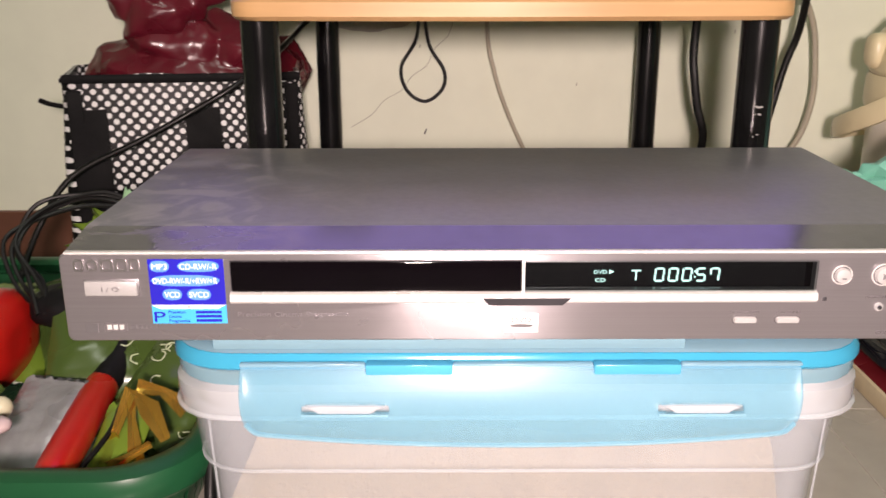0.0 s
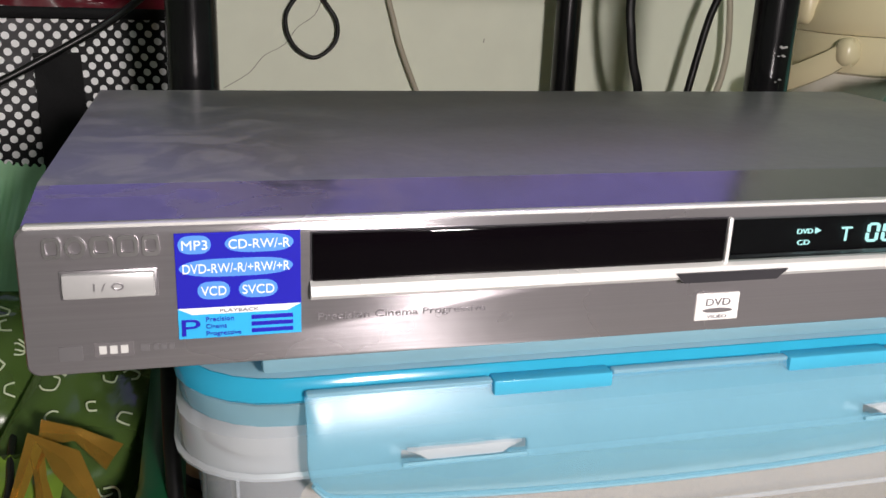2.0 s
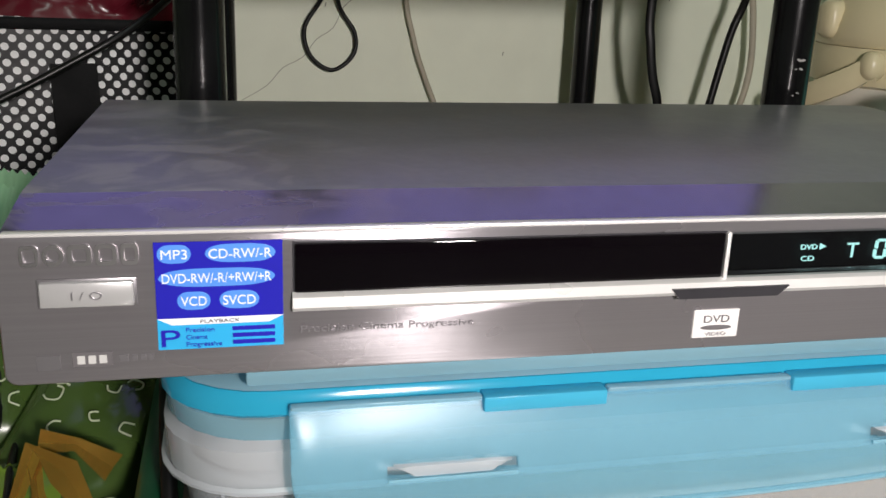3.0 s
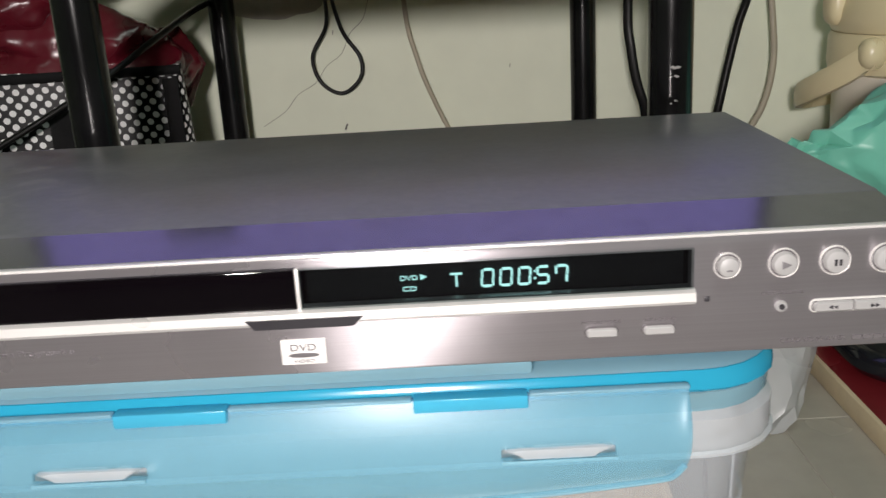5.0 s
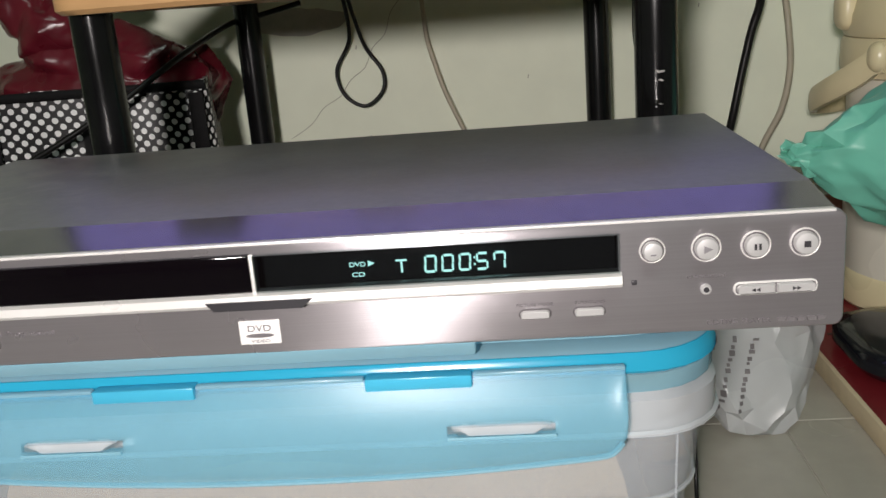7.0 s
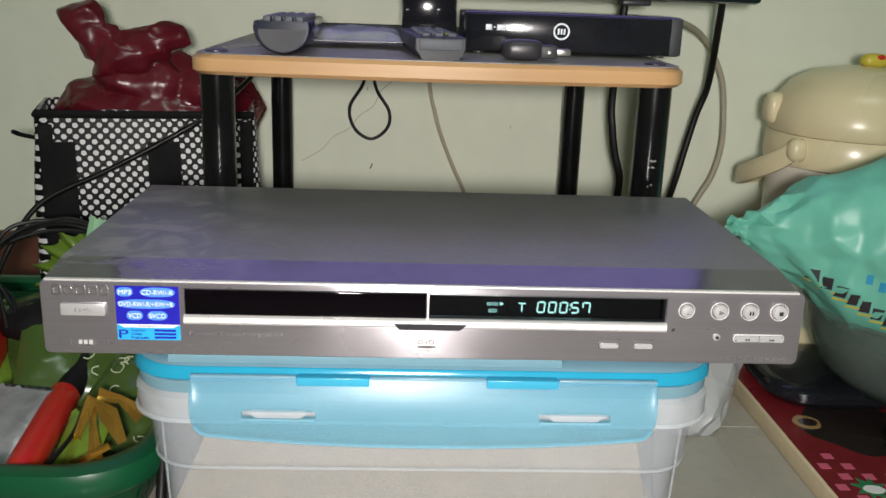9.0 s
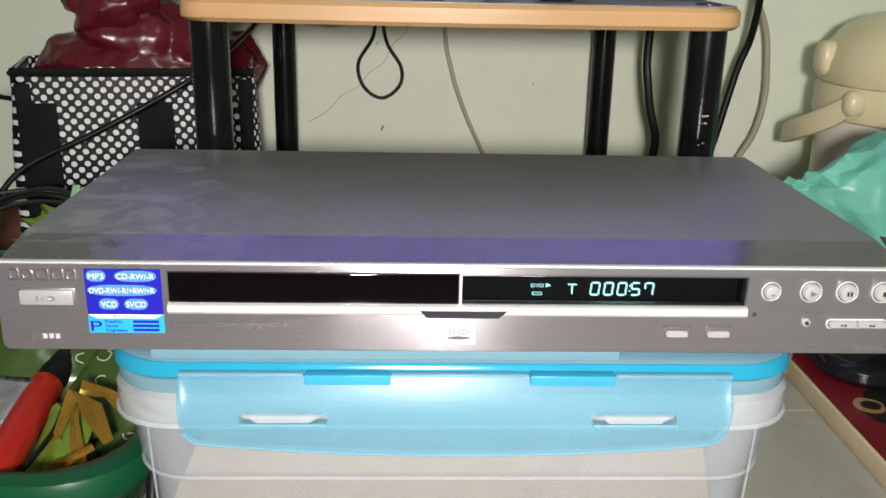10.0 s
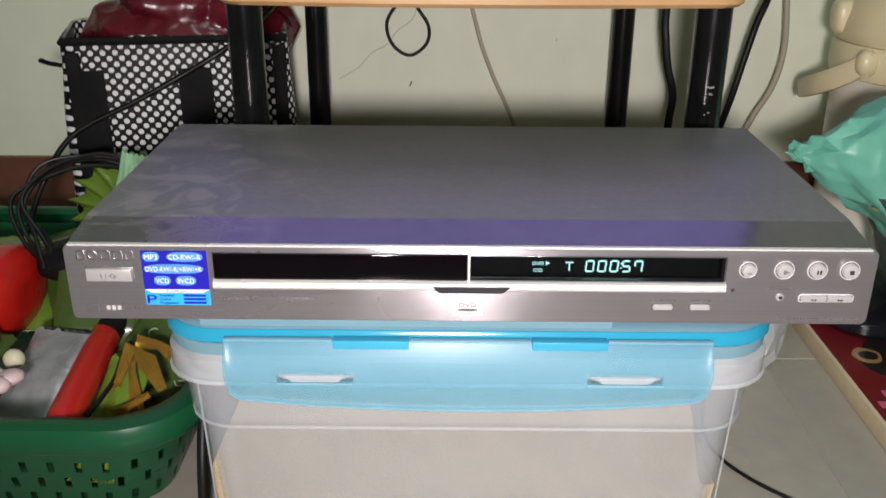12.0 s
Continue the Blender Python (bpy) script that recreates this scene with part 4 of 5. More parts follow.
def build_remotes():
    # round-ended navy remote, seen end on
    r = thing("remote_control", (-0.112, 0.31, SHELF), "navy blue remote control with a rounded end, its silver reflection coloured in", "remote control")
    def section(y, s, lift):
        pts = []
        for i in range(13):
            a = math.pi + math.pi * i / 12
            pts.append((-0.112 + 0.0225 * s * math.cos(a), y, SHELF + 0.0215 + lift + 0.0205 * s * math.sin(a)))
        pts += [(-0.112 + 0.0215 * s, y, SHELF + 0.026 + lift), (-0.112 - 0.0215 * s, y, SHELF + 0.026 + lift)]
        return pts
    body = part("body", loft([section(0.2445, 0.93, 0), section(0.247, 1.0, 0), section(0.30, 0.97, 0), section(0.38, 0.9, 0), section(0.39, 0.8, 0)]), NAVY, r)
    # lighter grey plate on the end: the silver reflection put into colour
    part("end_face", loft([[(x * 0.86 + -0.112 * 0.14, y, z * 0.86 + (SHELF + 0.0215) * 0.14 - 0.0015) for x, _, z in section(0, 0.95, 0)][:13] for y in (0.2438, 0.2450)]), GREY_CASE, body, "grey end face standing for a silver reflection")
    for i in range(4):
        for j in range(6):
            part("key", box(-0.1275 + i * 0.0085, -0.1215 + i * 0.0085, 0.252 + j * 0.018, 0.262 + j * 0.018, SHELF + 0.0255, SHELF + 0.0300, 0.0012), GREY_KEYS, body)
    # wedge-fronted grey remote
    r = thing("remote_control", (0.012, 0.32, SHELF), "dark grey remote control with soft pale keys", "remote control")
    def wedge(y, w, top):
        c = 0.012 - (y - 0.25) * 0.10
        return [(c - w * 0.72, y, SHELF), (c + w * 0.72, y, SHELF), (c + w, y, SHELF + 0.008), (c + w, y, SHELF + top), (c - w, y, SHELF + top), (c - w, y, SHELF + 0.008)]
    body = part("body", loft([wedge(0.252, 0.0195, 0.0165), wedge(0.254, 0.0205, 0.0175), wedge(0.40, 0.0205, 0.0175), wedge(0.402, 0.0195, 0.0165)]), GREY_CASE, r, smooth=25)
    part("end_plate", box(-0.0050, 0.0290, 0.2508, 0.2525, SHELF + 0.0075, SHELF + 0.0160, 0.0006), GREY_KEYS, body)
    for i in range(3):
        for j in range(5):
            c = 0.0015 + i * 0.0105 - (j * 0.02 + 0.012) * 0.10
            part("key", box(c - 0.0035, c + 0.0035, 0.262 + j * 0.022, 0.274 + j * 0.022, SHELF + 0.0172, SHELF + 0.0205, 0.0014),
                 OLIVE if (i, j) == (2, 1) else GREY_KEYS, body)


def build_plug():
    p = thing("plug_adapter", (0.088, 0.275, SHELF), "small black plug adapter with metal prongs lying on shelf", "plug")
    b = part("body", blob((0.080, 0.278, SHELF + 0.0085), (0.017, 0.011, 0.0085), 3, 3.5), DARK_PLASTIC, p)
    part("collar", box(0.094, 0.108, 0.268, 0.284, SHELF + 0.002, SHELF + 0.013, 0.002), GREY_CASE, b)
    for y in (0.270, 0.280):
        part("prong", box(0.107, 0.119, y, y + 0.0018, SHELF + 0.005, SHELF + 0.010, 0.0005), METAL, b)
    part("prong_hole", disc(0.101, SHELF + 0.0075, 0.0016, 0.2672, 0.269, 12), METAL, b)


build_tv()
build_receiver()
build_remotes()
build_plug()
bm = pillow((-0.062, 0.385, SHELF + 0.0105), 0.088, 0.060, 0.0085, (8, 0, 3), 4.2)
solo("foil_packet", bm, SILVER_FILM, (-0.062, 0.385, SHELF), "crinkled clear and silver packet lying on the shelf", "packet")


# ---------- cables ----------
def cable(name, pts, r, material, label, flat=1.0, steps=8):
    return solo(name, tube(pts, r, 10, steps, flat), material, pts[-1], label, "cable")


YW = 0.664
cable("loop_cable", [(-0.062, 0.615, 0.342), (-0.066, YW - 0.006, 0.295), (-0.084, YW, 0.262), (-0.078, YW, 0.235), (-0.057, YW, 0.222), (-0.037, YW, 0.236), (-0.035, YW, 0.258),
                     (-0.052, YW - 0.003, 0.288), (-0.058, 0.615, 0.342)], 0.0021, CABLE_BLACK, "thin black cable hanging in a loop behind the rack")
cable("wall_cable", [(0.012, 0.655, 0.380), (0.015, YW, 0.295), (0.023, YW, 0.257), (0.031, YW, 0.230), (0.046, YW, 0.193), (0.064, YW, 0.155), (0.09, YW, 0.09), (0.11, YW, 0.004)], 0.0026, CABLE_BEIGE, "beige round cable hanging along the wall")
cable("wall_cable", [(0.222, 0.53, 0.42), (0.218, 0.54, 0.30), (0.221, 0.54, 0.262), (0.226, 0.54, 0.234), (0.234, 0.54, 0.205), (0.235, 0.55, 0.170), (0.240, 0.58, 0.09), (0.250, 0.62, 0.004)], 0.0042, CABLE_BLACK, "flat twisted black lead hanging beside the rack", 0.4)
cable("wall_cable", [(0.318, 0.500, 0.420), (0.330, 0.54, 0.38), (0.342, 0.59, 0.31), (0.335, 0.60, 0.273), (0.326, 0.60, 0.232), (0.318, 0.60, 0.192), (0.309, 0.61, 0.14), (0.30, 0.63, 0.07), (0.29, 0.64, 0.005)], 0.0040, CABLE_BLACK, "thick black power cable hanging from the television")
cable("wall_cable", [(0.232, 0.470, 0.381), (0.285, 0.55, 0.382), (0.340, 0.62, 0.362), (0.374, 0.64, 0.315), (0.383, 0.64, 0.264), (0.384, 0.64, 0.226), (0.376, 0.64, 0.189), (0.359, 0.645, 0.151), (0.335, 0.65, 0.08), (0.33, 0.65, 0.004)],
      0.0034, CABLE_BEIGE, "beige-grey cable bowed out from the wall")
cable("skirting_cord", [(0.352, 0.645, 0.0195), (0.367, 0.645, 0.028), (0.379, 0.645, 0.038), (0.394, 0.645, 0.043), (0.414, 0.645, 0.041), (0.440, 0.645, 0.032), (0.48, 0.645, 0.021)], 0.0013, CABLE_BLACK, "thin dark cord arching in front of the skirting tiles")
cable("slant_cable", [(-0.110, 0.640, 0.335), (-0.150, 0.625, 0.326), (-0.178, 0.600, 0.319), (-0.192, 0.500, 0.298), (-0.222, 0.452, 0.272), (-0.270, 0.436, 0.244), (-0.314, 0.424, 0.221), (-0.372, 0.408, 0.192), (-0.40, 0.39, 0.15), (-0.41, 0.36, 0.11)],
      0.0028, CABLE_BLACK, "black cable slanting across the dotted bag")
cable("floor_cable", [(0.165, 0.238, 0.212), (0.192, 0.236, 0.190), (0.203, 0.228, 0.120), (0.206, 0.222, 0.040), (0.204, 0.205, 0.006), (0.203, 0.180, 0.002), (0.214, 0.147, 0.002), (0.244, 0.112, 0.002), (0.285, 0.085, 0.002), (0.34, 0.07, 0.002)],
      0.0014, CABLE_BLACK, "thin black power cable trailing down onto the floor tiles")
cable("floor_cable", [(-0.165, 0.245, 0.205), (-0.184, 0.215, 0.180), (-0.185, 0.140, 0.120), (-0.181, 0.090, 0.060), (-0.180, 0.066, 0.004), (-0.178, 0.02, 0.003)],
      0.0038, CABLE_BLACK, "black cable hanging between basket and storage box")


# ---------- dotted bag with a tied red plastic bag ----------
def turned(bm):
    """The bag stands turned a little about its front left corner."""
    c, q = math.cos(BAG_TURN), math.sin(BAG_TURN)
    for v in bm.verts:
        u, w = (v.co.x + 0.384) * 1.13, (v.co.y - 0.422) * 0.84
        v.co = Vector((-0.388 + u * c - w * q, 0.443 + u * q + w * c, v.co.z * 1.025))
    return bm


def build_dotted_bag():
    bag = thing("shopping_bag", (-0.285, 0.51, 0), "black shopping bag with white polka dots standing on the floor", "bag")
    rings = []
    for k in range(15):
        s = k / 14
        z = 0.272 * s
        grow = 0.004 * math.sin(s * math.pi) + 0.003 * noise.noise(Vector((0, 0, s * 4)))
        ring = []
        for p in round_rect(-0.384 - grow, -0.188 + grow, 0.422 - grow, 0.600 + grow, z, 0.012, 4):
            d = 0.0035 * noise.noise(Vector((p[0] * 18, p[1] * 18, z * 14)))
            ring.append((p[0] + d, p[1] + d, z - 0.006 * abs(math.sin(p[0] * 20)) * (s > 0.95)))
        rings.append(ring)
    inner = [[(x + (-0.284 - x) * 0.03, y + (0.511 - y) * 0.03, z) for x, y, z in r] for r in rings[::-1]]
    body = part("body", turned(loft(rings + inner)), DOTS, bag, "glossy black cloth with white dots", smooth=60)
    part("zip_edge", turned(tube([(-0.382, 0.4195, 0.268), (-0.33, 0.4165, 0.267), (-0.28, 0.4160, 0.266), (-0.23, 0.4175, 0.265), (-0.190, 0.4195, 0.264)], 0.0042, 8, 6, 0.6)), DARK_CLOTH, bag, "black zip tape")
    part("zip_edge", turned(tube([(-0.383, 0.424, 0.266), (-0.384, 0.50, 0.264), (-0.382, 0.598, 0.264)], 0.0025, 8, 6, 0.6)), DARK_CLOTH, bag, "black zip tape")
    for x0, x1, z1 in ((-0.372, -0.350, 0.240), (-0.288, -0.259, 0.238)):
        rings = [[(x, y - 0.010 * math.sin(min(1, (z1 - z) / 0.05) * 1.57) * 0.6 + 0.002 * math.sin(z * 60), z) for x, y in ((x0, 0.4145), (x1, 0.4145), (x1, 0.4175), (x0, 0.4175))]
                 for z in [z1 * (1 - k / 12) + 0.02 * k / 12 for k in range(13)]]
        part("strap", turned(loft(rings)), DARK_CLOTH, bag, "black webbing strap")
    for x in (-0.374, -0.198):
        part("side_band", turned(box(x - 0.006, x + 0.006, 0.4140, 0.4175, 0.01, 0.258, 0.001)), DARK_CLOTH, bag)
    part("tab", turned(tube([(-0.386, 0.47, 0.238), (-0.398, 0.465, 0.242), (-0.404, 0.46, 0.246)], 0.0025, 6, 4)), DARK_CLOTH, bag)

    # red bag: slack heap, twisted neck, two knotted ears
    lumps = [hull((-0.300, 0.548, 0.268), (0.116, 0.066, 0.046), 60, 1), hull((-0.300, 0.525, 0.300), (0.058, 0.040, 0.034), 30, 5), hull((-0.246, 0.535, 0.298), (0.048, 0.042, 0.036), 26, 6), hull((-0.212, 0.575, 0.264), (0.034, 0.050, 0.044), 24, 7)]
    bm = fuse(lumps, 0.0030, 1)
    crease(bm, 0.0034, 26, 3.3)
    crease(bm, 0.0016, 60, 1.2)
    red = solo("plastic_bag", bm, RED_FILM, (-0.285, 0.51, 0.25), "dark red plastic bag knotted shut inside the dotted bag", "plastic bag", smooth=26)
    lumps = []
    for k, (centre, size, n) in enumerate((((-0.312, 0.500, 0.322), (0.034, 0.024, 0.030), 22), ((-0.334, 0.500, 0.344), (0.027, 0.017, 0.030), 18), ((-0.352, 0.500, 0.362), (0.028, 0.015, 0.026), 18),
                                           ((-0.284, 0.500, 0.340), (0.034, 0.017, 0.027), 18), ((-0.266, 0.500, 0.350), (0.028, 0.015, 0.020), 16))):
        lumps.append(hull(centre, size, n, k + 11))
    bm = fuse(lumps, 0.0026, 1)
    crease(bm, 0.0030, 30, 5.3)
    crease(bm, 0.0014, 70, 2.2)
    part("knot", bm, RED_FILM, red, "knotted ears of the red film", smooth=26)


build_dotted_bag()


# ---------- green basket and what lies in it ----------
LEAF = see_through("printed_green_film", (0.068, 0.120, 0.028), 0.16, 0.18, (0.8, 0.95, 0.6), 0.1)
LIME = mat("lime_film", (0.15, 0.25, 0.03), 0.25, vary=0.25, grain=30, bump=0.5, coat=0.3, dist=0.003)
MINT = mat("mint_paper", (0.30, 0.56, 0.33), 0.55, vary=0.15, grain=60, bump=0.2)
GOLD = mat("gold_foil", (0.78, 0.45, 0.08), 0.24, 0.85, vary=0.25, grain=50, bump=0.25, dist=0.001)
PRINT_WHITE = mat("white_print", (0.55, 0.62, 0.42), 0.4, vary=0.1, grain=60, bump=0)
BLOSSOM = mat("pink_petals", (0.78, 0.60, 0.60), 0.5, vary=0.3, grain=50, bump=0.2)
CREAM_SOFT = mat("cream_rind", (0.70, 0.66, 0.46), 0.45, vary=0.15, grain=40, bump=0.15)


def build_basket():
    bk = thing("basket", (-0.37, 0.27, 0), "green plastic basket with pierced sides, full of packets", "basket")
    X0, X1, Y0, Y1 = -0.560, -0.187, 0.066, 0.480
    def outline(ins, z, n=160):
        base = round_rect(X0 + ins, X1 - ins, Y0 + ins, Y1 - ins, z, 0.055 - ins * 0.5, 14)
        pts = [Vector(p) for p in base]
        seg = [(pts[(i + 1) % len(pts)] - pts[i]).length for i in range(len(pts))]
        total, out, i, acc = sum(seg), [], 0, 0.0
        for k in range(n):
            want = total * k / n
            while acc + seg[i] < want:
                acc += seg[i]
                i += 1
            out.append(pts[i].lerp(pts[(i + 1) % len(pts)], (want - acc) / seg[i]))
        return out
    n, rows = 288, 13
    rings = [outline(0.030 - 0.026 * j / rows, 0.002 + 0.074 * j / rows, n) for j in range(rows + 1)]
    bm = bmesh.new()
    vs = [[bm.verts.new(p) for p in r] for r in rings]
    for j in range(rows):
        for i in range(n):
            hole = j in (1, 2, 4, 5, 7, 8) and (i + (2 if j in (4, 5) else 0)) % 4 == 0
            if not hole:
                bm.faces.new((vs[j][i], vs[j][(i + 1) % n], vs[j + 1][(i + 1) % n], vs[j + 1][i]))
    bm.normal_update()
    ext = bmesh.ops.extrude_face_region(bm, geom=bm.faces[:])
    c = Vector(((X0 + X1) / 2, (Y0 + Y1) / 2, 0))
    for g in ext["geom"]:
        if isinstance(g, bmesh.types.BMVert):
            d = c - g.co
            d.z = 0
            g.co += d.normalized() * 0.0024
    part("side", bm, GREEN_BASKET, bk, "pierced green side")
    part("bottom", loft([outline(0.031, 0.0005, 96), outline(0.031, 0.0035, 96)]), GREEN_BASKET, bk)
    prof = ((0.006, 0.070), (-0.002, 0.069), (-0.0065, 0.074), (-0.0075, 0.084), (-0.005, 0.0905), (0.002, 0.0930), (0.010, 0.0915), (0.013, 0.088), (0.0085, 0.080))
    part("rim", loft([outline(o, z, 128) for o, z in prof] , False, False), GREEN_BASKET, bk, "thick rolled green rim")


def squiggles(packet, centre, turn, w, h, t, seed, count=9):
    """Loose curled white marks printed on a packet's face."""
    rnd = random.Random(seed)
    m = pose(*centre, *turn)
    for k in range(count):
        u, v = rnd.uniform(-0.36, 0.36) * w, rnd.uniform(-0.36, 0.36) * h
        s = rnd.uniform(0.0035, 0.0055)
        a0 = rnd.uniform(0, 6)
        pts = []
        for q in range(5):
            a = a0 + q * rnd.uniform(0.7, 1.2)
            uu, vv = u + s * math.cos(a), v + s * math.sin(a) * 0.9
            lift = t * (max(0, 1 - (2 * uu / w) ** 4) ** 0.6) * (max(0, 1 - abs(2 * vv / h) ** 3) ** 0.7) * 0.95 + 0.002
            pts.append(m @ Vector((uu, vv, lift)))
        part("print_mark", tube(pts, 0.00055, 5, 3), PRINT_WHITE, packet, "white printed mark")


def build_basket_contents():
    packs = (("green_packet", (-0.300, 0.262, 0.092), 0.085, 0.100, 0.015, (38, 8, 15), LEAF, "crinkled green printed packet in a basket", 12),
             ("green_packet", (-0.232, 0.215, 0.072), 0.078, 0.110, 0.012, (25, 14, -12), LEAF, "crinkled green printed packet in a basket", 12),
             ("green_packet", (-0.345, 0.330, 0.085), 0.090, 0.110, 0.015, (25, -10, 30), LEAF, "crinkled green printed packet in a basket", 8),
             ("lime_packet", (-0.257, 0.130, 0.058), 0.036, 0.100, 0.010, (32, -5, -10), LIME, "glossy lime green packet standing in a basket", 0),
             ("silver_packet", (-0.328, 0.172, 0.060), 0.052, 0.096, 0.009, (30, 0, -12), SILVER_FILM, "clear silver packet lying in a basket", 0),
             ("lime_packet", (-0.420, 0.300, 0.085), 0.10, 0.12, 0.014, (22, 5, 20), LIME, "glossy lime green packet standing in a basket", 0),
             ("green_packet", (-0.420, 0.170, 0.070), 0.10, 0.11, 0.014, (18, 5, -20), LEAF, "crinkled green printed packet in a basket", 6))
    for k, (name, c, w, h, t, turn, m, label, marks) in enumerate(packs):
        ob = solo(name, pillow(c, w, h, t, turn, k * 1.7), m, c, label, "packet", "packets in the basket")
        if marks:
            squiggles(ob, c, turn, w, h, t, k, marks)
    # gold foil folded into crossing strips
    foil = thing("gold_packet", (-0.238, 0.14, 0.06), "gold foil strips folded over each other in a basket", "packet", "packets in the basket")
    for pts, w in ((((-0.262, 0.150, 0.058), (-0.254, 0.140, 0.080), (-0.245, 0.150, 0.104), (-0.232, 0.146, 0.094), (-0.220, 0.136, 0.076)), 0.0085),
                   (((-0.252, 0.118, 0.066), (-0.240, 0.116, 0.074), (-0.226, 0.124, 0.080)), 0.006),
                   (((-0.246, 0.165, 0.100), (-0.230, 0.168, 0.096), (-0.214, 0.168, 0.082)), 0.010),
                   (((-0.238, 0.128, 0.062), (-0.243, 0.142, 0.088), (-0.246, 0.154, 0.103)), 0.007)):
        path = [Vector(p) for p in pts]
        rings = []
        for k, p in enumerate(path):
            along = (path[min(k + 1, len(path) - 1)] - path[max(k - 1, 0)]).normalized()
            side = along.cross(Vector((0.25, -1, 0.55)).normalized()).normalized()
            up = side.cross(along)
            half = w * 0.78 * (0.75 + 0.35 * math.sin(k * 1.9 + w * 300))
            rings.append([p + side * a * half + up * (b * 0.0004 + 0.0016 * a * a) for a, b in ((-1, -1), (0, -1), (1, -1), (1, 1), (0, 1), (-1, 1))])
        part("foil_strip", loft(rings), GOLD, foil, smooth=25)
    # pale mint sheet leaning on the leaf-green wrapping
    rows = []
    for j in range(9):
        s = j / 8
        row = []
        for i in range(61):
            u = i / 60
            a = Vector((-0.318, 0.318, 0.118)).lerp(Vector((-0.306, 0.352, 0.195 + 0.0012 * math.sin(u * 60))), s)
            b = Vector((-0.278, 0.318, 0.098)).lerp(Vector((-0.262, 0.352, 0.187 + 0.0012 * math.sin(u * 60))), s)
            p = a.lerp(b, u)
            p.y += 0.00008 * math.sin(u * 75) * (1 - 0.7 * s) - 0.008 * math.sin(u * 3.1) + 0.010 * noise.noise(Vector((u * 3, s * 3, 7)))
            row.append(tuple(p))
        rows.append(row)
    bm = loft(rows, False, False, False)
    ext = bmesh.ops.extrude_face_region(bm, geom=bm.faces[:])
    bmesh.ops.translate(bm, vec=(0, 0.001, 0), verts=[g for g in ext["geom"] if isinstance(g, bmesh.types.BMVert)])
    solo("mint_wrapper", bm, MINT, (-0.29, 0.33, 0.10), "smooth pale mint sheet standing in a basket", "wrapping", smooth=40)
    # red tool with a black foam grip
    tool = thing("hand_tool", (-0.275, 0.2, 0.07), "red handled tool with a bent black foam grip", "tool")
    part("handle", tube([(-0.276, 0.084, 0.075), (-0.278, 0.100, 0.076), (-0.284, 0.150, 0.075), (-0.294, 0.222, 0.072), (-0.2942, 0.2245, 0.0719)], [0.0118, 0.0122, 0.0124, 0.0124, 0.0108], 20, 8), RED_GRIP, tool, "smooth red handle")
    part("foam_grip", tube([(-0.2945, 0.219, 0.072), (-0.290, 0.245, 0.078), (-0.288, 0.275, 0.092), (-0.300, 0.320, 0.106), (-0.330, 0.365, 0.112), (-0.365, 0.410, 0.110)], [0.0110, 0.0122, 0.0124, 0.0122, 0.0120, 0.011], 18, 8), SOFT_BLACK, tool, "black foam grip")
    bm = crumple(blob((-0.390, 0.262, 0.094), (0.022, 0.054, 0.036), 4, 2.4), 0.002, 30, 2)
    solo("red_pouch", bm, RED_GRIP, (-0.362, 0.255, 0.07), "glossy red rounded pouch in a basket", "pouch")
    solo("cream_fruit", blob((-0.382, 0.178, 0.090), (0.022, 0.024, 0.030), 4), CREAM_SOFT, (-0.362, 0.178, 0.07), "pale cream rounded fruit in a basket", "fruit")
    flower = thing("artificial_flower", (-0.338, 0.118, 0.09), "white and pink artificial flower lying in a basket", "flower")
    for k in range(9):
        a = k * 2.4
        q = 0.006 + 0.0012 * k
        part("petal", crumple(blob((-0.338 + q * math.cos(a), 0.118 + q * math.sin(a), 0.090 + 0.002 * (k % 3)), (0.0085, 0.0085, 0.0045), 2), 0.0012, 120, k), BLOSSOM if k % 3 else PLATE, flower)
    bud = part("bud", blob((-0.334, 0.152, 0.092), (0.008, 0.007, 0.008), 3), CREAM_SOFT, flower, "cream bud")
    solo("thin_lead", tube([(-0.268, 0.215, 0.075), (-0.262, 0.175, 0.082), (-0.258, 0.140, 0.080), (-0.266, 0.105, 0.072)], 0.0018, 8, 6), CABLE_BLACK, (-0.265, 0.15, 0.07), "thin black lead hanging over a packet", "cable")
    # pleated lime wrapping that stands up behind
    bm = bmesh.new()
    rows = []
    for j in range(7):
        s = j / 6
        row = []
        for i in range(49):
            u = i / 48
            a = radians(200 - 150 * u)
            rad = 0.016 + 0.036 * s
            ripple = 0.007 * s * math.sin(u * 44) + 0.006 * noise.noise(Vector((u * 9, s * 3, 2)))
            row.append((-0.312 + (rad + ripple) * math.cos(a) * 1.25, 0.378 + 0.02 * s + 0.012 * math.sin(a) + 0.006 * s * math.cos(u * 44), 0.122 + (rad + ripple) * math.sin(a) * 0.95))
        rows.append(row)
    loft(rows, False, False, False, bm)
    ext = bmesh.ops.extrude_face_region(bm, geom=bm.faces[:])
    bmesh.ops.translate(bm, vec=(0, 0.0012, 0), verts=[g for g in ext["geom"] if isinstance(g, bmesh.types.BMVert)])
    solo("pleated_wrapper", bm, LIME, (-0.292, 0.385, 0.09), "pleated lime green wrapping paper fanned out in the basket", "wrapping", smooth=60)
    # black leads coiled on top
    coil = thing("cable_coil", (-0.37, 0.30, 0.1), "loose coil of thin black leads lying over the basket", "cable")
    rnd = random.Random(5)
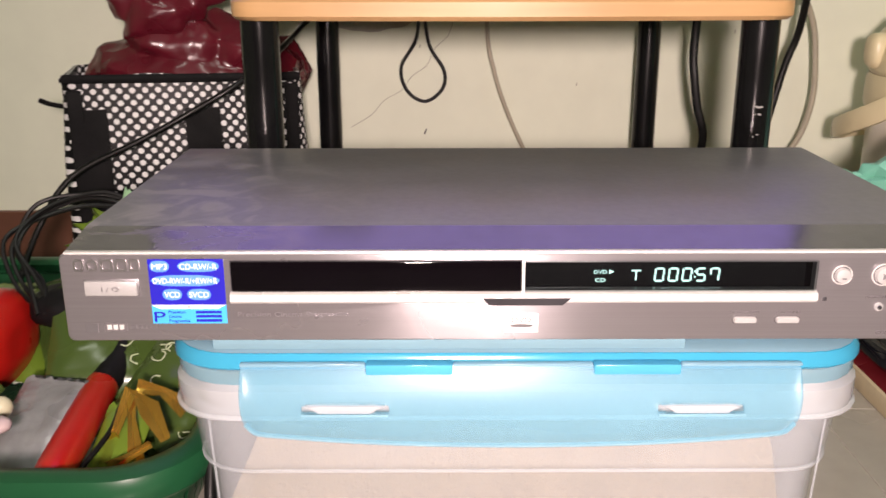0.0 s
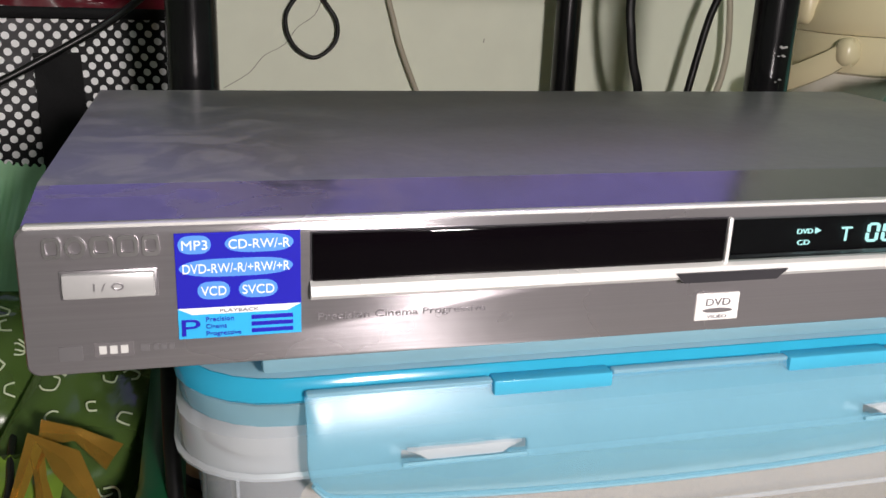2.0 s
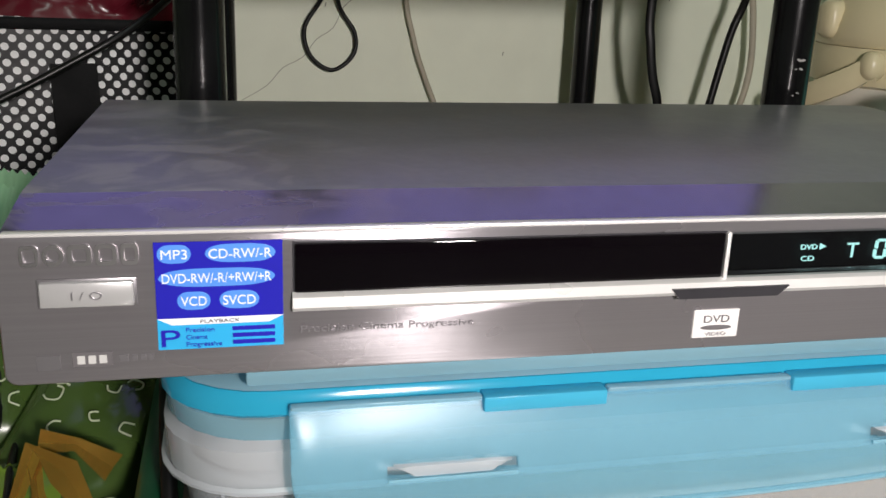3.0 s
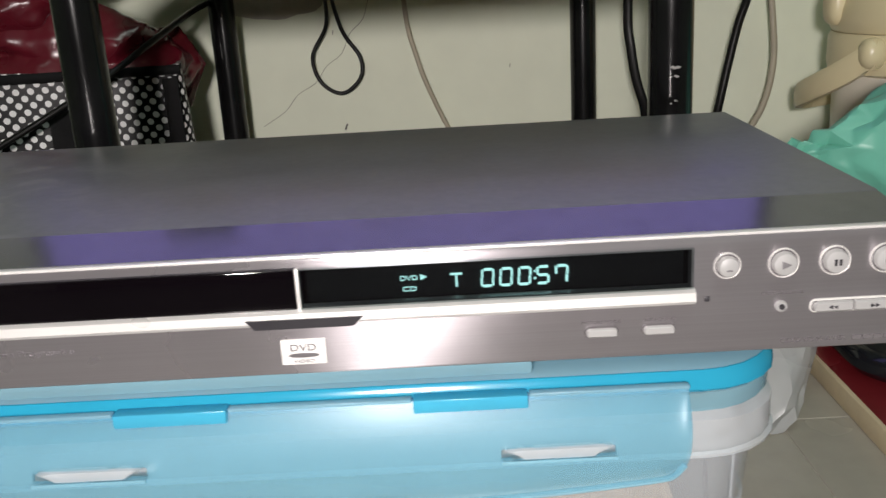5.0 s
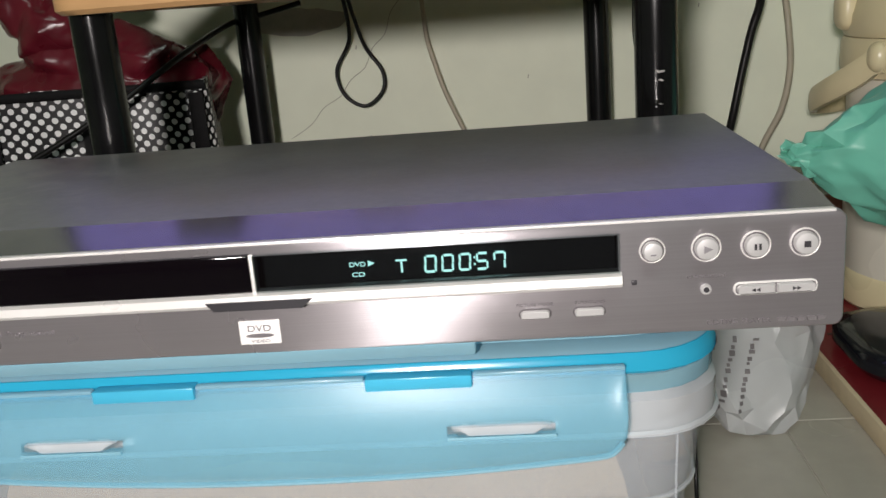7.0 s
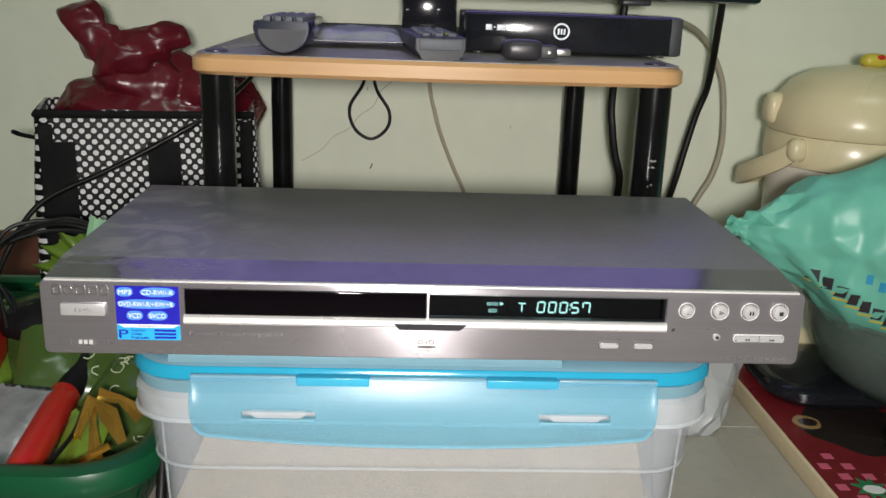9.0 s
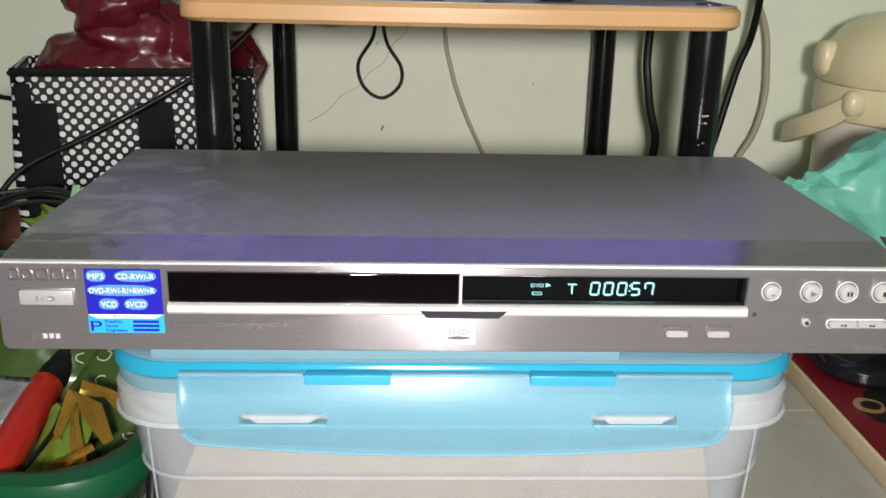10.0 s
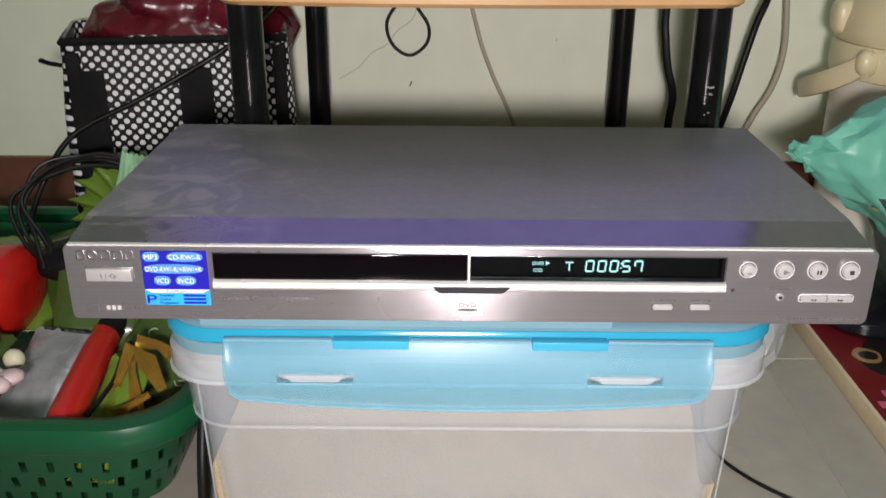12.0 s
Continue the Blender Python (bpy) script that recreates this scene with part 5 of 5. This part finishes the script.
    for k in range(5):
        o = [rnd.uniform(-0.006, 0.006) for _ in range(6)]
        part("lead", tube([(-0.345 + 2 * o[0], 0.270, 0.112), (-0.368 + 2 * o[1], 0.290, 0.130 + o[2]), (-0.388 + o[2], 0.310, 0.156 + o[3]), (-0.370 + o[3], 0.335, 0.180 + o[1]), (-0.328 + o[4] * 0.6, 0.350, 0.186 + o[2]),
                           (-0.288 + o[5] * 0.6, 0.352, 0.172 + o[4] * 0.5), (-0.272 + o[1], 0.350, 0.140), (-0.270 + o[0], 0.35, 0.115)], 0.0020, 8, 8), CABLE_BLACK, coil)
    bm = crumple(blob((-0.338, 0.292, 0.112), (0.028, 0.022, 0.013), 4, 2.5), 0.004, 25, 4)
    solo("black_pouch", bm, SOFT_BLACK, (-0.345, 0.285, 0.1), "soft black pouch under the coiled leads", "pouch")


build_basket()
build_basket_contents()


# ---------- red printed board with flask, bowl and bags ----------
DARK_GLASS = see_through("smoked_glass", (0.20, 0.25, 0.23), 0.62, 0.08, (0.72, 0.82, 0.78), 0.05)
LEAF_PRINT = mat("green_print", (0.03, 0.22, 0.09), 0.3, vary=0.2, grain=60, bump=0)
CREAM_PRINT = mat("cream_print", (0.36, 0.22, 0.09), 0.3, vary=0.2, grain=60, bump=0)
BROWN = mat("brown_grains", (0.30, 0.19, 0.10), 0.7, vary=0.4, grain=300, bump=1.0, dist=0.002)
YELLOW = mat("yellow_print", (0.62, 0.52, 0.06), 0.35, vary=0.1, grain=60, bump=0)
BLUE_PRINT = mat("blue_print", (0.03, 0.30, 0.50), 0.35, vary=0.1, grain=60, bump=0)
BT = 0.0185


def build_board():
    bd = thing("printed_board", (0.56, 0.3, 0), "red printed board with cream edge lying on floor tiles", "board")
    part("core", box(0.344, 0.80, -0.12, 0.652, 0.0, BT - 0.0006, 0.0015), BOARD_EDGE, bd, "cream board edge")
    face = part("face", box(0.3475, 0.797, -0.117, 0.649, BT - 0.0006, BT, 0.0002), RED_BOARD, bd, "glossy red printed face", smooth=0)
    def flat(pts, d=0.0004):
        return loft([[(x, y, z) for x, y in pts] for z in (BT - 0.0001, BT + d)])
    rnd = random.Random(2)
    for i in range(9):
        for j in range(14):
            x, y = 0.358 + i * 0.021 + (j % 2) * 0.0105, 0.005 + j * 0.0175
            if (x - 0.405) ** 2 / 0.0012 + (y - 0.235) ** 2 / 0.0009 < 1 or y > 0.255:
                continue
            s = 0.0046
            part("pink_square", flat([(x - s, y - s), (x + s, y - s), (x + s, y + s), (x - s, y + s)]), PINK, face, smooth=0)
    def wobble(cx, cy, rx, ry, seed, amp=0.25, n=36):
        return [(cx + rx * math.cos(a) * (1 + amp * noise.noise(Vector((math.cos(a) * 1.5, math.sin(a) * 1.5, seed)))),
                 cy + ry * math.sin(a) * (1 + amp * noise.noise(Vector((math.cos(a) * 1.5 + 7, math.sin(a) * 1.5, seed))))) for a in [i * 2 * math.pi / n for i in range(n)]]
    part("dark_shape", flat(wobble(0.425, 0.290, 0.055, 0.050, 1), 0.0003), BLACK_PRINT, face, "dark printed shape", smooth=0)
    part("ring_print", flat(wobble(0.378, 0.298, 0.013, 0.014, 2, 0.1), 0.0006), CREAM_PRINT, face, smooth=0)
    part("ring_heart", flat(wobble(0.379, 0.298, 0.009, 0.008, 3, 0.1), 0.0009), BLACK_PRINT, face, smooth=0)
    star = [(0.382 + (0.016 if k % 2 else 0.008) * math.cos(k * math.pi / 8), 0.178 + (0.019 if k % 2 else 0.010) * math.sin(k * math.pi / 8)) for k in range(16)]
    part("leaf_print", flat(star, 0.0006), LEAF_PRINT, face, smooth=0)
    part("egg_print", flat(wobble(0.383, 0.176, 0.009, 0.0065, 4, 0.05), 0.0009), PLATE, face, smooth=0)
    for k in range(5):
        y = 0.40 + k * 0.045
        part("line_print", flat([(0.365, y), (0.40, y + 0.004), (0.44, y), (0.44, y + 0.005), (0.40, y + 0.009), (0.365, y + 0.004)]), BLACK_PRINT, face, smooth=0)


def build_flask():
    cx, cy = 0.498, 0.532
    fl = thing("vacuum_flask", (cx, cy, BT), "cream and white vacuum flask with a domed lid and handle", "flask")
    part("base", lathe([(0.088, BT), (0.092, BT + 0.004), (0.092, BT + 0.030), (0.089, BT + 0.034)], (cx, cy), 48), CREAM, fl, "cream base ring")
    part("body", lathe([(0.089, BT + 0.034), (0.0895, 0.13), (0.0905, 0.228), (0.088, 0.232)], (cx, cy), 48), FLASK_WHITE, fl, "white cylindrical body")
    part("collar", lathe([(0.088, 0.230), (0.0955, 0.233), (0.097, 0.240), (0.0965, 0.262), (0.094, 0.2665)], (cx, cy), 48), CREAM, fl, "cream collar")
    part("lid", lathe([(0.0935, 0.2670), (0.0955, 0.270), (0.0945, 0.286), (0.089, 0.306), (0.076, 0.323), (0.052, 0.335), (0.024, 0.340), (0.004, 0.341)], (cx, cy), 48), CREAM, fl, "cream domed lid")
    knob = part("lid_button", blob((cx + 0.010, cy, 0.347), (0.016, 0.011, 0.008), 3, 2.6), YELLOW, fl, "small yellow button on the lid")
    part("button_mark", blob((cx + 0.012, cy - 0.009, 0.351), (0.005, 0.003, 0.003), 2), RED_GRIP, knob)
    part("spout", blob((cx - 0.092, cy + 0.010, 0.290), (0.012, 0.014, 0.018), 3, 3), CREAM, fl)
    # handle: pivots front left and back right, hangs round the far left side
    piv, mid = Vector((-0.87, -0.50, 0)), Vector((-0.50, 0.87, 0))
    rings = []
    for k in range(41):
        a = radians(-4 + 188 * k / 40)
        d = piv * math.cos(a) + mid * math.sin(a)
        q = Vector((cx, cy, 0.252 - 0.056 * max(0, math.sin(a)) ** 0.8)) + d * (0.101 + 0.022 * max(0, math.sin(a)))
        h = 0.0125 - 0.002 * math.sin(a)
        rings.append([q + d * (0.0042 * u) + Vector((0, 0, h * v)) for u, v in ((-1, -0.6), (-0.6, -1), (0.6, -1), (1, -0.6), (1, 0.6), (0.6, 1), (-0.6, 1), (-1, 0.6))])
    part("handle", loft(rings), CREAM, fl, "cream carrying handle")
    for s in (-1, 1):
        c = Vector((cx, cy, 0.252)) + piv * (0.0985 * s)
        part("pivot", blob(c, (0.011, 0.011, 0.0135), 3, 2.4), CREAM, fl)


def build_bowl():
    pad = loft([round_rect(0.358 + i, 0.510 - i, 0.320 + i, 0.455 - i, z, 0.045 - i * 0.5, 8) for i, z in ((0.006, BT + 0.001), (0.0, BT + 0.008), (0.0, BT + 0.016), (0.004, BT + 0.021), (0.012, BT + 0.023))])
    solo("black_stand", pad, TV_BLACK, (0.43, 0.39, BT), "low glossy black stand on the red board", "stand")
    prof = [(0.055, 0.0425), (0.075, 0.046), (0.098, 0.066), (0.112, 0.095), (0.118, 0.126), (0.1215, 0.128), (0.1205, 0.131), (0.115, 0.128), (0.109, 0.098), (0.095, 0.069), (0.073, 0.050), (0.0, 0.047)]
    bm = lathe(prof[:-1], (0.502, 0.326), 56, True, True)
    solo("glass_bowl", bm, DARK_GLASS, (0.502, 0.326, 0.0425), "large smoked glass bowl on a black stand", "bowl")
    bm = crumple(blob((0.470, 0.225, BT + 0.014), (0.045, 0.030, 0.013), 4, 2.6), 0.003, 40, 7)
    solo("grain_bag", bm, BROWN, (0.47, 0.225, BT), "small bag of brown grains on the red board", "bag")


def build_teal_bag():
    # the gathered tip points towards the rack, the full part lies in the bowl
    secs = ((0.288, 0.327, 0.2065, 0.0012, 0.0025), (0.297, 0.327, 0.2050, 0.005, 0.0075), (0.312, 0.325, 0.2040, 0.012, 0.016), (0.335, 0.322, 0.2020, 0.026, 0.032), (0.365, 0.318, 0.1980, 0.045, 0.054),
            (0.400, 0.312, 0.1900, 0.064, 0.074), (0.440, 0.306, 0.1850, 0.082, 0.092), (0.490, 0.302, 0.1820, 0.095, 0.104), (0.550, 0.300, 0.1800, 0.100, 0.106), (0.610, 0.300, 0.176, 0.094, 0.098), (0.660, 0.302, 0.170, 0.070, 0.070), (0.685, 0.304, 0.166, 0.030, 0.030))
    n, fine = 15, 2
    rings = []
    for a, b in zip(secs, secs[1:]):
        for k in range(fine):
            x, cy, cz, ry, rz = [p + (q - p) * k / fine for p, q in zip(a, b)]
            ring = []
            for i in range(n):
                t = 2 * math.pi * (i + 0.5 * (len(rings) % 2)) / n
                fold = 1 + 0.10 * noise.noise(Vector((math.cos(t) * 2.2, math.sin(t) * 2.2, x * 3)))
                ring.append((x, cy + ry * fold * math.cos(t), cz + rz * fold * math.sin(t)))
            rings.append(ring)
    bm = facet(loft(rings), 0.0040, 4, 6)
    crease(bm, 0.0046, 20, 2.0, (0.5, 1, 1))
    crease(bm, 0.0018, 60, 3.0, (0.6, 1, 1))
    tree = BVHTree.FromBMesh(bm)
    bag = solo("plastic_bag", bm, TEAL_FILM, (0.50, 0.30, 0.10), "crinkled teal plastic shopping bag lying in a bowl", "plastic bag", smooth=48)
    # unreadable print: dark bars on a yellow line, and a row of blue bars above them
    for k in range(26):
        x = 0.352 + k * 0.0098
        low = 0.152 - (x - 0.372) * 0.55 if x < 0.47 else 0.0981 - (x - 0.47) * 0.12
        stuck_bar(tree, bag, x, x + 0.0072, low + 0.004, low + 0.015, DARK_PLASTIC, "dark printed bar")
        stuck_bar(tree, bag, x, x + 0.0098, low + 0.0005, low + 0.0025, YELLOW, "yellow printed line")
        if k > 3 and k % 4 != 2:
            stuck_bar(tree, bag, x, x + 0.0050, low + 0.031, low + 0.040, BLUE_PRINT, "blue printed bar")


def build_white_bag():
    bm = facet(blob((0.268, 0.352, 0.053), (0.056, 0.041, 0.056), 3, 2.5), 0.0034, 3, 4)
    crease(bm, 0.0030, 30, 9.0)
    crease(bm, 0.0012, 80, 4.0)
    for v in bm.verts:
        v.co.z = max(v.co.z, 0.0008)
        v.co.y -= 0.030 * max(0, 1 - v.co.z / 0.055)
        v.co.x = min(0.268 + (v.co.x - 0.268) * (0.66 + 0.34 * min(1, v.co.z / 0.06)), 0.338)
    tree = BVHTree.FromBMesh(bm)
    bag = solo("plastic_bag", bm, WHITE_FILM, (0.27, 0.368, 0), "thin white plastic bag with black print on floor tiles", "plastic bag", smooth=22)
    rnd = random.Random(8)
    for line in range(3):
        z = 0.010 + 0.006 * line
        while z < 0.075:
            w = rnd.uniform(0.003, 0.009)
            x = 0.229 + line * 0.014 + (z - 0.04) * 0.28
            stuck_bar(tree, bag, x, x + rnd.uniform(0.0022, 0.0042), z, z + w * 0.5, INK, "black printed bar")
            z += w * 0.5 + rnd.uniform(0.0008, 0.003)
    bm = blob((0.262, 0.352, 0.094), (0.022, 0.014, 0.008), 3)
    crumple(bm, 0.003, 40, 3)
    part("blue_inside", bm, ST_CYAN, bag, "blue thing showing through the film")


build_board()
build_flask()
build_bowl()
build_teal_bag()
build_white_bag()


# ---------- floor and skirting tiles ----------
def lay_tiles():
    s, gap = 0.30, 0.0012
    bm = box(0, s - gap, 0, s - gap, -0.007, 0.0, 0.0005, 1)
    me = finish("tile", bm, TILE, 30)
    for i in range(-7, 5):
        for j in range(-12, 2):
            x, y = 0.291 + i * s, 0.3245 + j * s
            if x + s < ROOM[0] or x > ROOM[1]:
                continue
            ob = new("tile", me)
            ob.parent = floor
            ob.location = Vector((x, y, 0)) - ORIGIN[floor.name]
    bm = box(0, s - 0.0015, -0.008, 0, 0, 0.090, 0.0012, 1)
    me = finish("skirting_tile", bm, SKIRT, 30)
    base = solo("baseboard", box(ROOM[0], ROOM[1], WALL_Y - 0.003, WALL_Y - 0.0002, 0.0002, 0.089), GROUT, (0, WALL_Y, 0), "red-brown skirting of glazed tiles along the wall", "baseboard", kind="structure")
    for i in range(-7, 5):
        ob = new("skirting_tile", me)
        ob.parent = base
        ob.location = Vector((0.291 + i * s, WALL_Y - 0.003, 0.0002)) - ORIGIN[base.name]


lay_tiles()
